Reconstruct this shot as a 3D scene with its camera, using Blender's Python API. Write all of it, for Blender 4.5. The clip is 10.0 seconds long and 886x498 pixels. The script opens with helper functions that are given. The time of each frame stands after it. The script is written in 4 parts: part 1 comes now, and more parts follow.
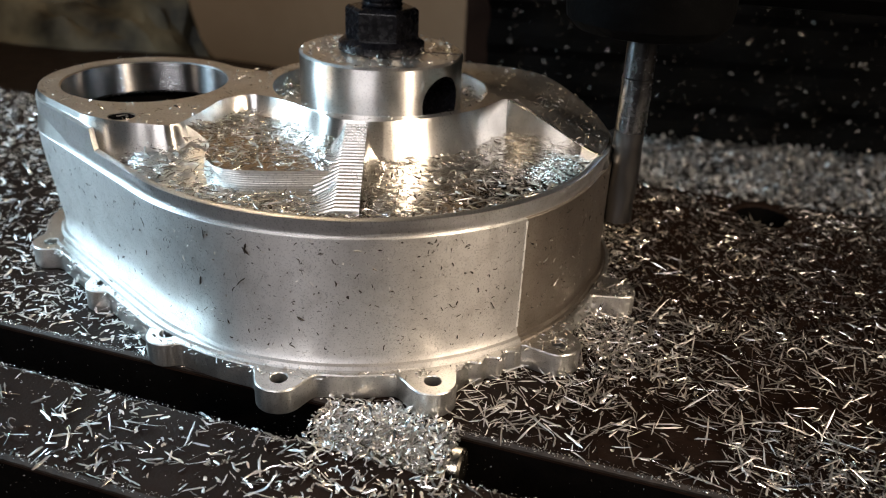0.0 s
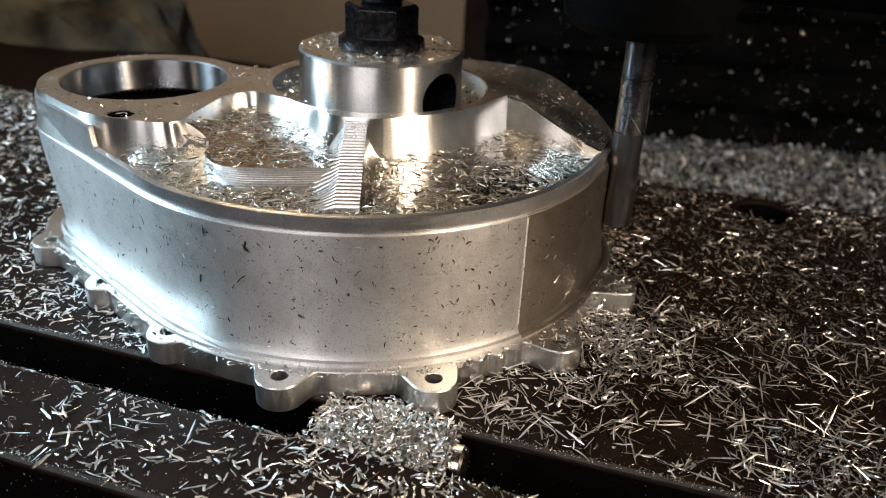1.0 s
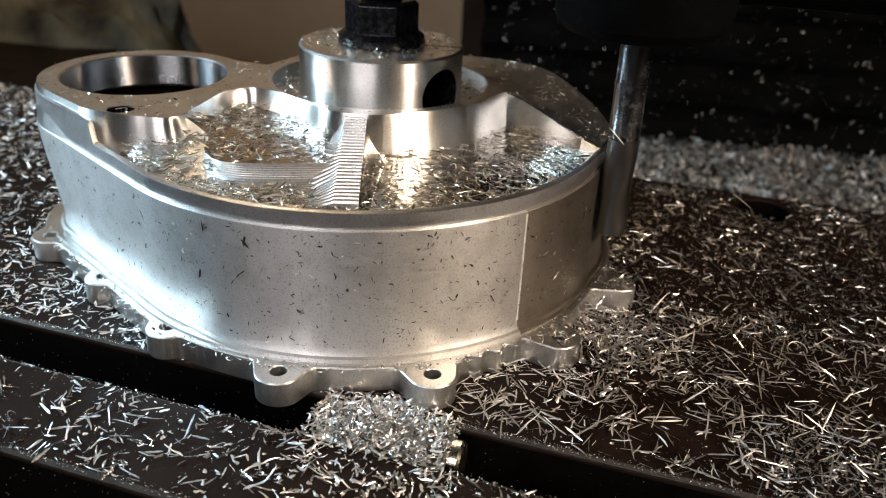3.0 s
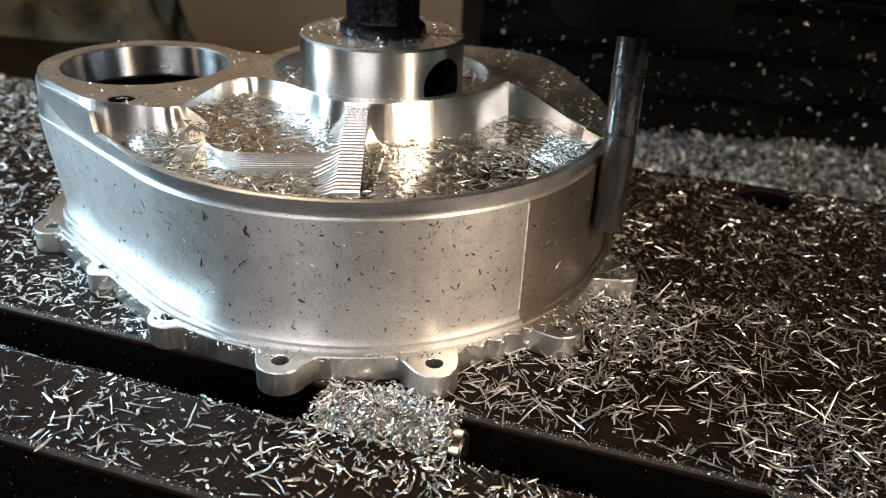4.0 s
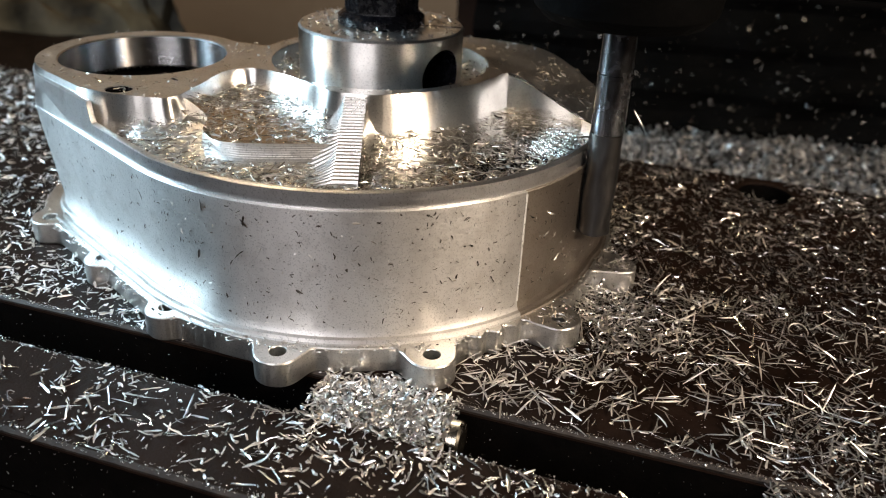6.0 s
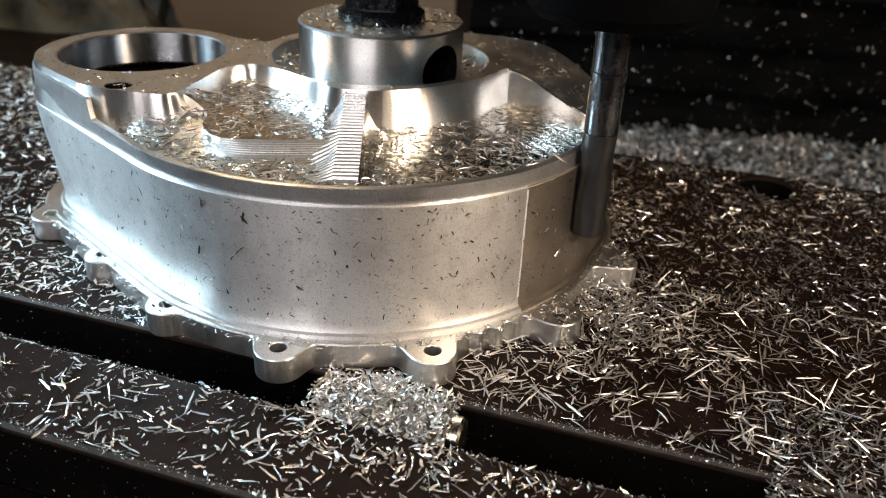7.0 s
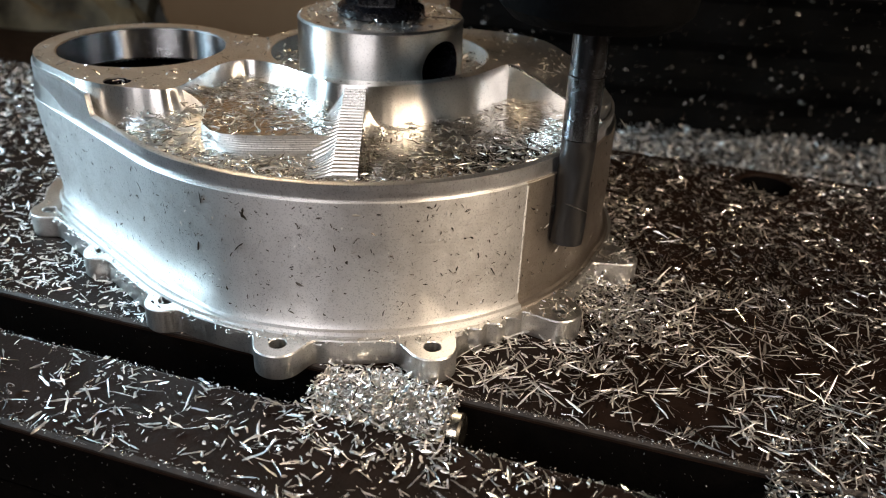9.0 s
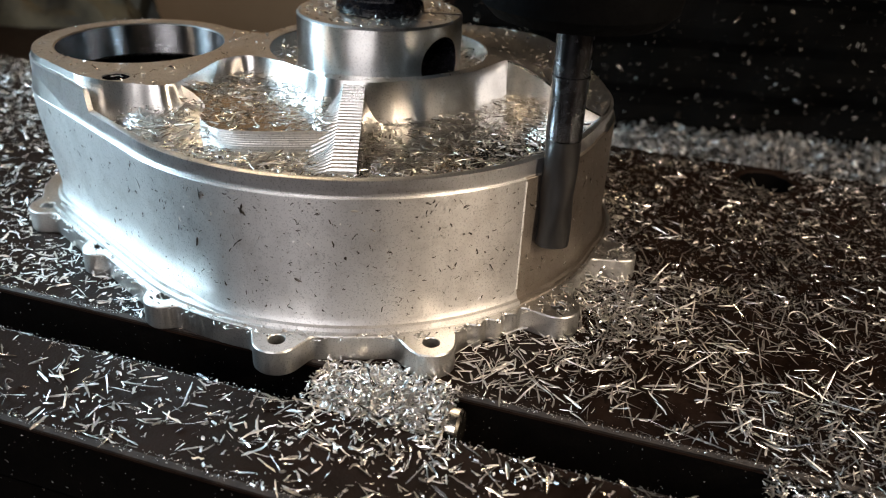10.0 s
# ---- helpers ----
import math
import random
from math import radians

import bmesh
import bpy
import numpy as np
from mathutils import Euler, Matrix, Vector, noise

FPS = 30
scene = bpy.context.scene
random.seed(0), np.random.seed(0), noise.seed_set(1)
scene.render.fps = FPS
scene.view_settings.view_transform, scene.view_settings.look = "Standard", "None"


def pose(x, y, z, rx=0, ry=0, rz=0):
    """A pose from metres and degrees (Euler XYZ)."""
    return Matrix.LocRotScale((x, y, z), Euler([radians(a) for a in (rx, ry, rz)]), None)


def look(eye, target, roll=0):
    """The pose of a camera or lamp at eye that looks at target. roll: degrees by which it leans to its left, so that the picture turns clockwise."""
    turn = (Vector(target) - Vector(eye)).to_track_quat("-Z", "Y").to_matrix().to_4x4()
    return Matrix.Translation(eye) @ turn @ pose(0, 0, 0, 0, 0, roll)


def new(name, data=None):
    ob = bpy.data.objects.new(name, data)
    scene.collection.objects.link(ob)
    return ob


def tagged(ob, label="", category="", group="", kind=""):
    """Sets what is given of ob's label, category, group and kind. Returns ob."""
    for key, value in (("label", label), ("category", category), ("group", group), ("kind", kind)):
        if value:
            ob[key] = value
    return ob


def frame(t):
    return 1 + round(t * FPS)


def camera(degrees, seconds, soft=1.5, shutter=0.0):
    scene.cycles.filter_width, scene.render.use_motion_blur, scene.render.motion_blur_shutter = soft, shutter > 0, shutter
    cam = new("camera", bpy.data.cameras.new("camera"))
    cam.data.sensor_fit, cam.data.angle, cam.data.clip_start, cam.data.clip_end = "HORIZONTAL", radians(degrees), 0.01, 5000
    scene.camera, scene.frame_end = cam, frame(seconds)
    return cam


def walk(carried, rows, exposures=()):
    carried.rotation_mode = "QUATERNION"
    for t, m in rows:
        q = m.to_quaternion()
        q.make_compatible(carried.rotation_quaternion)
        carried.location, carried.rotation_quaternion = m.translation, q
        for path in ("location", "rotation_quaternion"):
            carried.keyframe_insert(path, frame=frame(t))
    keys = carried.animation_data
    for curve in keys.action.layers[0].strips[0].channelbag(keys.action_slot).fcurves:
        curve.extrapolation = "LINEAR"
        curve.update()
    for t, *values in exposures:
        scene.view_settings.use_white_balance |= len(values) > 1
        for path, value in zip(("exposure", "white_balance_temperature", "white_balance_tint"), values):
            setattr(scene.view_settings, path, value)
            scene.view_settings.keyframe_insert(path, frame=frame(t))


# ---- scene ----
# A machined aluminium gear housing on a milling table; the end mill follows its wall.
# The table is the fixed frame: spindle and machine behind it travel against it.
cam = camera(58.49, 10.0, soft=1.0)
cam.data.dof.use_dof, cam.data.dof.focus_distance, cam.data.dof.aperture_fstop = True, 0.235, 15.0
PATH = [  # seconds, eye x y z, heading, downward tilt, lean
    (0, 0.0000, 0.0000, 0.1450, 16.46, 26.39, 2.77),
    (0.5, -0.0001, 0.0001, 0.1446, 16.38, 26.39, 2.76),
    (1, -0.0003, 0.0003, 0.1443, 16.45, 26.50, 2.63),
    (1.5, -0.0001, 0.0001, 0.1445, 16.47, 26.57, 2.73),
    (2, 0.0000, 0.0002, 0.1444, 16.42, 26.64, 2.80),
    (2.5, 0.0002, 0.0002, 0.1442, 16.46, 26.60, 2.79),
    (4, 0.0006, 0.0001, 0.1427, 16.68, 27.18, 2.58),
    (4.5, 0.0010, 0.0001, 0.1418, 16.81, 27.46, 2.51),
    (5, 0.0010, 0.0005, 0.1417, 16.64, 27.62, 2.69),
    (5.5, 0.0012, 0.0002, 0.1418, 16.62, 27.53, 2.77),
    (7, 0.0012, 0.0006, 0.1413, 16.71, 27.83, 2.60),
    (7.5, 0.0012, 0.0008, 0.1410, 16.65, 27.90, 2.62),
    (8, 0.0013, 0.0010, 0.1406, 16.75, 28.00, 2.52),
    (8.5, 0.0012, 0.0011, 0.1406, 16.66, 28.05, 2.60),
    (9, 0.0011, 0.0008, 0.1409, 16.66, 28.05, 2.63),
    (9.5, 0.0012, 0.0006, 0.1409, 16.63, 28.08, 2.65),
    (10, 0.0013, 0.0007, 0.1407, 16.59, 28.28, 2.70),
]
walk(cam, [(t, pose(x, y, z, 90 - tilt, 0, head) @ pose(0, 0, 0, 0, 0, lean)) for t, x, y, z, head, tilt, lean in PATH],
     exposures=[(0, -0.12), (2.5, -0.10), (5, 0.09), (7.5, 0.06), (10, 0.03)])

# ---- light ----
world = bpy.data.worlds.new("workshop")
scene.world = world
world.use_nodes = True
world.node_tree.nodes["Background"].inputs["Color"].default_value = (0.9, 0.72, 0.55, 1)
world.node_tree.nodes["Background"].inputs["Strength"].default_value = 0.006


def area(name, eye, target, size, watts, colour):
    lamp = bpy.data.lights.new(name, "AREA")
    lamp.shape, lamp.size, lamp.energy, lamp.color = "DISK", size, watts, colour
    ob = new(name, lamp)
    ob.matrix_world = look(eye, target)
    return ob


area("work_lamp", (-0.60, 0.13, 0.27), (-0.15, 0.23, 0.04), 0.14, 3.5, (0.58, 0.82, 1.0))
area("side_lamp", (0.56, -0.08, 0.42), (0.0, 0.25, 0.02), 0.10, 5.9, (1.0, 0.80, 0.61))
area("room_lamp", (-0.20, -1.00, 0.62), (-0.10, 0.25, 0.02), 0.85, 8.4, (1.0, 0.95, 0.98))
area("wall_lamp", (-0.75, 0.85, 1.3), (-0.7, 1.3, 0.1), 0.3, 5.0, (1.0, 0.74, 0.46))


# ---- materials ----
class Mat:
    """A small node builder round one Principled material."""

    def __init__(self, name, colour=(0.8, 0.8, 0.8), rough=0.4, metal=0.0):
        self.m = bpy.data.materials.new(name)
        self.m.use_nodes = True
        self.t = self.m.node_tree
        self.b = self.t.nodes["Principled BSDF"]
        self.b.inputs["Base Color"].default_value = (*colour, 1)
        self.b.inputs["Roughness"].default_value = rough
        self.b.inputs["Metallic"].default_value = metal
        self.coord = self.t.nodes.new("ShaderNodeTexCoord")

    def noise(self, scale, detail=4.0, stretch=(1, 1, 1), rough=0.6):
        mp = self.t.nodes.new("ShaderNodeMapping")
        mp.inputs["Scale"].default_value = stretch
        n = self.t.nodes.new("ShaderNodeTexNoise")
        n.inputs["Scale"].default_value, n.inputs["Detail"].default_value = scale, detail
        n.inputs["Roughness"].default_value = rough
        self.t.links.new(self.coord.outputs["Object"], mp.inputs["Vector"])
        self.t.links.new(mp.outputs["Vector"], n.inputs["Vector"])
        return n.outputs["Fac"]

    def wave(self, scale, direction="Z", distort=0.4):
        n = self.t.nodes.new("ShaderNodeTexWave")
        n.bands_direction = direction
        n.inputs["Scale"].default_value, n.inputs["Distortion"].default_value = scale, distort
        n.inputs["Detail"].default_value = 1.0
        self.t.links.new(self.coord.outputs["Object"], n.inputs["Vector"])
        return n.outputs["Fac"]

    def ramp(self, fac, stops):
        n = self.t.nodes.new("ShaderNodeValToRGB")
        els = n.color_ramp.elements
        els[0].position, els[0].color = stops[0][0], (*stops[0][1], 1)
        els[1].position, els[1].color = stops[-1][0], (*stops[-1][1], 1)
        for p, c in stops[1:-1]:
            els.new(p).color = (*c, 1)
        self.t.links.new(fac, n.inputs["Fac"])
        return n.outputs["Color"]

    def span(self, fac, lo, hi, a=0.3, b=0.7):
        n = self.t.nodes.new("ShaderNodeMapRange")
        n.inputs["From Min"].default_value, n.inputs["From Max"].default_value = a, b
        n.inputs["To Min"].default_value, n.inputs["To Max"].default_value = lo, hi
        self.t.links.new(fac, n.inputs["Value"])
        return n.outputs["Result"]

    def mix(self, fac, a, b, blend="MIX"):
        n = self.t.nodes.new("ShaderNodeMix")
        n.data_type, n.blend_type = "RGBA", blend
        for sock, val in ((n.inputs[0], fac), (n.inputs[6], a), (n.inputs[7], b)):
            if isinstance(val, (int, float)):
                sock.default_value = val
            elif isinstance(val, tuple):
                sock.default_value = (*val, 1)
            else:
                self.t.links.new(val, sock)
        return n.outputs[2]

    def bump(self, fac, strength, dist, prev=None):
        n = self.t.nodes.new("ShaderNodeBump")
        n.inputs["Strength"].default_value, n.inputs["Distance"].default_value = strength, dist
        self.t.links.new(fac, n.inputs["Height"])
        if prev:
            self.t.links.new(prev, n.inputs["Normal"])
        return n.outputs["Normal"]

    def put(self, **kw):
        for key, val in kw.items():
            sock = self.b.inputs[{"colour": "Base Color", "rough": "Roughness", "normal": "Normal"}[key]]
            self.t.links.new(val, sock)
        return self.m

    def island(self):
        return self.t.nodes.new("ShaderNodeNewGeometry").outputs["Random Per Island"]


def aluminium(name, colour, lo, hi, stretch, lines=0.0, axis="Z", turned=0.0, streak=0.0):
    a = Mat(name, colour, 0.35, 1.0)
    if turned:  # marks run round the part's own axis
        tan = a.t.nodes.new("ShaderNodeTangent")
        tan.direction_type, tan.axis = "RADIAL", "Z"
        a.t.links.new(tan.outputs["Tangent"], a.b.inputs["Tangent"])
        a.b.inputs["Anisotropic"].default_value, a.b.inputs["Anisotropic Rotation"].default_value = turned, 0.25
    fine = a.noise(900, 3, stretch)
    broad = a.noise(38, 5)
    stain = a.noise(140, 6)
    c = a.mix(a.span(stain, 0, 0.45, 0.5, 0.75), colour, tuple(v * q for v, q in zip(colour, (0.5, 0.47, 0.42))))
    grit = a.noise(1900, 2)
    c = a.mix(a.span(grit, 0, 0.62, 0.54, 0.68), c, tuple(v * 0.4 for v in colour))
    c = a.mix(a.span(broad, 0, 0.25), c, tuple(v * 0.8 for v in colour))
    if turned:
        band = a.noise(70, 2, (1, 1, 0.02))
        c = a.mix(a.span(band, 0, 0.4, 0.42, 0.62), c, tuple(v * 0.72 for v in colour))
    n = a.bump(fine, 0.1 if turned > 0.8 else 0.25, 0.00012)
    if lines:
        n = a.bump(a.wave(lines, axis), 0.35, 0.0001, n)
    if streak:  # upright chatter marks left by the flank of a cutter
        n = a.bump(a.noise(170, 2, (1, 1, 0.03)), streak, 0.0012, n)
    return a.put(colour=c, rough=a.span(a.mix(0.5, fine, broad), lo, hi, 0.35, 0.65), normal=n)


M_WALL = aluminium("milled_aluminium_wall", (0.80, 0.79, 0.77), 0.41, 0.53, (0.5, 0.5, 1.5), turned=0.5)
M_DECK = aluminium("milled_aluminium_face", (0.78, 0.77, 0.75), 0.26, 0.42, (1, 1, 1))
M_BORE = aluminium("bored_aluminium", (0.76, 0.76, 0.77), 0.2, 0.28, (0.3, 0.3, 1.0), turned=0.96)
M_SHINY = aluminium("turned_aluminium", (0.86, 0.85, 0.83), 0.30, 0.38, (0.3, 0.3, 1.0), turned=0.95)
M_FLANK = aluminium("glossy_aluminium", (0.74, 0.71, 0.66), 0.07, 0.14, (1, 1, 1))
M_FLOOR = aluminium("pocket_aluminium", (0.82, 0.80, 0.76), 0.13, 0.24, (1, 1, 1), 130, "DIAGONAL")
M_FLANGE = aluminium("flange_aluminium", (0.70, 0.69, 0.66), 0.30, 0.46, (2.5, 2.5, 0.1))
# wall aluminium again, darkened in colour for the side turned from the lamps
M_WALL_SHADE = aluminium("shaded_wall_aluminium", (0.44, 0.385, 0.325), 0.42, 0.52, (0.5, 0.5, 1.5), turned=0.5)
M_HUB = aluminium("walled_aluminium", (0.88, 0.86, 0.82), 0.28, 0.38, (0.6, 0.6, 0.1), turned=0.9, streak=0.12)
M_STEP = aluminium("stepped_aluminium", (0.88, 0.86, 0.82), 0.34, 0.46, (0.6, 0.6, 0.1), 560, "Z")
M_RIB = aluminium("ribbed_aluminium", (0.88, 0.86, 0.83), 0.24, 0.4, (2.5, 2.5, 0.1))
M_LIP = aluminium("bright_lip_aluminium", (0.78, 0.78, 0.78), 0.30, 0.42, (0.1, 0.1, 2.0), streak=0.12)
M_BURR = aluminium("burr_aluminium", (0.92, 0.91, 0.88), 0.6, 0.8, (1, 1, 1))

_c = Mat("aluminium_chip", (0.88, 0.87, 0.85), 0.2, 1.0)
_r = _c.island()
M_CHIP = _c.put(colour=_c.ramp(_r, [(0, (0.36, 0.34, 0.31)), (0.35, (0.80, 0.78, 0.75)), (1, (0.95, 0.94, 0.93))]),
                rough=_c.span(_r, 0.45, 0.15, 0, 1))
_c = Mat("dull_chip", (0.8, 0.78, 0.75), 0.55, 1.0)
_r = _c.island()
M_DULL = _c.put(colour=_c.ramp(_r, [(0, (0.42, 0.39, 0.35)), (0.4, (0.82, 0.80, 0.77)), (1, (0.95, 0.94, 0.93))]),
                rough=_c.span(_r, 0.65, 0.35, 0, 1))
_c = Mat("oiled_chip", (0.7, 0.68, 0.65), 0.2, 1.0)
_r = _c.island()
M_OILED = _c.put(colour=_c.ramp(_r, [(0, (0.14, 0.12, 0.10)), (0.3, (0.62, 0.59, 0.54)), (1, (0.95, 0.94, 0.93))]),
                 rough=_c.span(_r, 0.5, 0.22, 0, 1))

_c = Mat("oily_speck", (0.3, 0.28, 0.25), 0.3, 0.7)
M_SPECK = _c.put(colour=_c.ramp(_c.island(), [(0, (0.03, 0.025, 0.02)), (0.65, (0.10, 0.085, 0.07)), (0.8, (0.6, 0.57, 0.52)), (1, (0.9, 0.88, 0.85))]))

_c = Mat("oily_iron", (0.02, 0.017, 0.015), 0.35)
_n = _c.noise(60, 6)
_f = _c.noise(900, 3)
_c.b.inputs["Specular IOR Level"].default_value = 0.10
M_IRON = _c.put(colour=_c.mix(_c.span(_n, 0, 1), (0.0055, 0.0028, 0.0018), (0.017, 0.0092, 0.0062)),
                rough=_c.span(_n, 0.42, 0.65), normal=_c.bump(_f, 0.5, 0.0003))
# near-black colour that stands in for shade in slots and hollows
_c = Mat("shade_black", (0.003, 0.003, 0.003), 0.8)
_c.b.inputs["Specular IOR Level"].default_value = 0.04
M_SHADE = _c.put(colour=_c.mix(_c.span(_c.noise(90, 5), 0, 1), (0.0005, 0.0004, 0.0003), (0.0022, 0.0017, 0.0014)), normal=_c.bump(_c.noise(600, 4), 0.5, 0.0006))
_c = Mat("worn_iron_edge", (0.10, 0.085, 0.07), 0.5, 0.3)
M_EDGE = _c.put(colour=_c.mix(_c.span(_c.noise(220, 5), 0, 1), (0.008, 0.006, 0.0045), (0.040, 0.030, 0.023)),
                normal=_c.bump(_c.noise(1400, 3), 0.6, 0.0003))
# the nut's black oxide, also lent to drilled holes as their shade
_c = Mat("black_oxide_and_hole_shade", (0.012, 0.013, 0.015), 0.3, 0.0)
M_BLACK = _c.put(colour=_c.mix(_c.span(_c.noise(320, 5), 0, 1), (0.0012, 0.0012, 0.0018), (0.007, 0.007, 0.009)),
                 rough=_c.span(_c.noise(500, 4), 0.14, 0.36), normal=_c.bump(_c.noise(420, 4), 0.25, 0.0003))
_c = Mat("dark_rubber", (0.012, 0.012, 0.013), 0.7)
_c.b.inputs["Specular IOR Level"].default_value = 0.03
M_RUBBER = _c.put(colour=_c.mix(_c.span(_c.noise(25, 5), 0, 1), (0.0006, 0.0006, 0.0006), (0.003, 0.003, 0.003)),
                  normal=_c.bump(_c.noise(90, 5), 0.5, 0.002))
_c = Mat("tool_steel", (0.15, 0.155, 0.165), 0.25, 1.0)
M_TOOL = _c.put(rough=_c.span(_c.noise(260, 3), 0.2, 0.3))
_c = Mat("blurred_flutes", (0.09, 0.088, 0.086), 0.42, 1.0)
M_FLUTE = _c.put(rough=_c.span(_c.noise(260, 3), 0.36, 0.46))
_c = Mat("beige_painted_wall", (0.45, 0.36, 0.26), 0.7)
M_PAINT = _c.put(colour=_c.mix(_c.span(_c.noise(3, 5), 0, 1), (0.40, 0.30, 0.20), (0.52, 0.41, 0.29)),
                 normal=_c.bump(_c.noise(160, 4), 0.3, 0.002))
_c = Mat("dark_painted_post", (0.05, 0.03, 0.02), 0.6)
_c.b.inputs["Specular IOR Level"].default_value = 0.05
M_POST = _c.put(colour=_c.mix(_c.span(_c.noise(20, 5), 0, 1), (0.016, 0.008, 0.005), (0.032, 0.017, 0.011)))
_c = Mat("dusty_sheet", (0.12, 0.09, 0.05), 0.6)
_c.b.inputs["Specular IOR Level"].default_value = 0.2
M_FILM = _c.put(colour=_c.mix(_c.span(_c.noise(9, 6), 0, 1, 0.4, 0.62), (0.018, 0.013, 0.007), (0.15, 0.115, 0.065)),
                normal=_c.bump(_c.noise(40, 5), 0.4, 0.004))
_c = Mat("brass", (0.76, 0.71, 0.60), 0.25, 1.0)
M_BRASS = _c.put(rough=_c.span(_c.noise(300, 4), 0.16, 0.3))
_c = Mat("workshop_dark", (0.05, 0.04, 0.032), 0.8)
M_ROOM = _c.put(colour=_c.mix(_c.span(_c.noise(2, 4), 0, 1), (0.035, 0.028, 0.022), (0.06, 0.05, 0.04)))


# ---- building helpers ----
K = 0.001  # plans are in millimetres


def part(name, bm, material, parent=None, label="", smooth=False, axis=None):
    """axis: the plan point (mm) of the part's own upright axis, which becomes its origin."""
    me = bpy.data.meshes.new(name)
    bmesh.ops.recalc_face_normals(bm, faces=bm.faces)
    if axis:
        bmesh.ops.translate(bm, verts=bm.verts, vec=(-axis[0] * K, -axis[1] * K, 0))
    bm.to_mesh(me)
    bm.free()
    ob = mesh_part(name, me, material, parent, label, smooth)
    if axis:
        ob.location = (axis[0] * K, axis[1] * K, 0)
    return ob


def mesh_part(name, me, material, parent=None, label="", smooth=False):
    me.materials.append(material)
    if smooth:
        me.shade_smooth()
        me.set_sharp_from_angle(angle=radians(32))
    ob = new(name, me)
    if parent:
        ob.parent = parent
    return tagged(ob, label=label)


def ring(c, r, n, z, start=0.0):
    return [(c[0] + r * math.cos(start + 2 * math.pi * i / n), c[1] + r * math.sin(start + 2 * math.pi * i / n), z) for i in range(n)]


def loft(bm, loops, closed=True):
    """Quads between loops of equal count, in millimetres. Returns the vertex loops."""
    made = [[bm.verts.new((p[0] * K, p[1] * K, p[2] * K)) for p in lp] for lp in loops]
    n = len(made[0])
    for a, b in zip(made, made[1:]):
        for i in range(n if closed else n - 1):
            j = (i + 1) % n
            bm.faces.new((a[i], a[j], b[j], b[i]))
    return made


def cap(bm, loops):
    """A flat face with holes between vertex loops (the first is the outer one)."""
    edges = []
    for lp in loops:
        for i in range(len(lp)):
            a, b = lp[i], lp[(i + 1) % len(lp)]
            edges.append(bm.edges.get((a, b)) or bm.edges.new((a, b)))
    bmesh.ops.triangle_fill(bm, use_beauty=True, use_dissolve=False, edges=edges)


def hull(points):
    pts = sorted(set(points))

    def half(seq):
        out = []
        for p in seq:
            while len(out) > 1 and (out[-1][0] - out[-2][0]) * (p[1] - out[-2][1]) - (out[-1][1] - out[-2][1]) * (p[0] - out[-2][0]) <= 0:
                out.pop()
            out.append(p)
        return out[:-1]
    return half(pts) + half(pts[::-1])


def resample(loop, n):
    p = np.array([q[:2] for q in loop] + [loop[0][:2]])
    s = np.r_[0, np.cumsum(np.linalg.norm(np.diff(p, axis=0), axis=1))]
    u = np.linspace(0, s[-1], n, endpoint=False)
    return np.c_[np.interp(u, s, p[:, 0]), np.interp(u, s, p[:, 1])], s[-1]


def offset(loop, d):
    """Moves a counter-clockwise loop outwards by d (a number, or one for each point)."""
    p = np.asarray(loop)
    t = np.roll(p, -1, 0) - np.roll(p, 1, 0)
    t /= np.linalg.norm(t, axis=1)[:, None]
    return p + np.c_[t[:, 1], -t[:, 0]] * np.reshape(d, (-1, 1))


def catmull(pts, steps=6):
    out = []
    p = [np.array(q, float) for q in pts]
    p = [p[0] * 2 - p[1]] + p + [p[-1] * 2 - p[-2]]
    for a, b, c, d in zip(p, p[1:], p[2:], p[3:]):
        for k in range(steps):
            u = k / steps
            out.append(tuple(0.5 * (2 * b + (c - a) * u + (2 * a - 5 * b + 4 * c - d) * u * u + (3 * b - a - 3 * c + d) * u ** 3)))
    return out + [tuple(p[-2])]


def inside(poly, xy):
    """Which of the points xy lie in the polygon."""
    p = np.asarray(poly)
    q = np.roll(p, -1, 0)
    x, y = xy[:, :1], xy[:, 1:]
    cross = (p[:, 1] > y) != (q[:, 1] > y)
    with np.errstate(divide="ignore", invalid="ignore"):
        xi = (q[:, 0] - p[:, 0]) * (y - p[:, 1]) / (q[:, 1] - p[:, 1]) + p[:, 0]
    return (cross & (x < xi)).sum(1) % 2 == 1


def box(bm, lo, hi):
    v = [bm.verts.new((x * K, y * K, z * K)) for z in (lo[2], hi[2]) for x, y in ((lo[0], lo[1]), (hi[0], lo[1]), (hi[0], hi[1]), (lo[0], hi[1]))]
    for f in ((3, 2, 1, 0), (4, 5, 6, 7), (0, 1, 5, 4), (1, 2, 6, 5), (2, 3, 7, 6), (3, 0, 4, 7)):
        bm.faces.new([v[i] for i in f])
    return v


def bevel(bm, width, segments=2):
    bmesh.ops.bevel(bm, geom=list(bm.edges), offset=width * K, segments=segments, affect="EDGES", profile=0.6)
    return bm


# ---- plan of the housing ----
HUB = (-110.5, 261.8)          # centre of the round end
R_HUB = 89.0
BORE = (-193.6, 249.2)         # centre of the bored end
R_BORE = 30.2
BOSS, R_BOSS = (-111.6, 282.6), 31.0
Z_FLANGE, Z_LEDGE, Z_LIP, Z_POCKET, Z_DECK, Z_BOSS = 8.3, 50.4, 55.6, 50.8, 64.5, 78.2


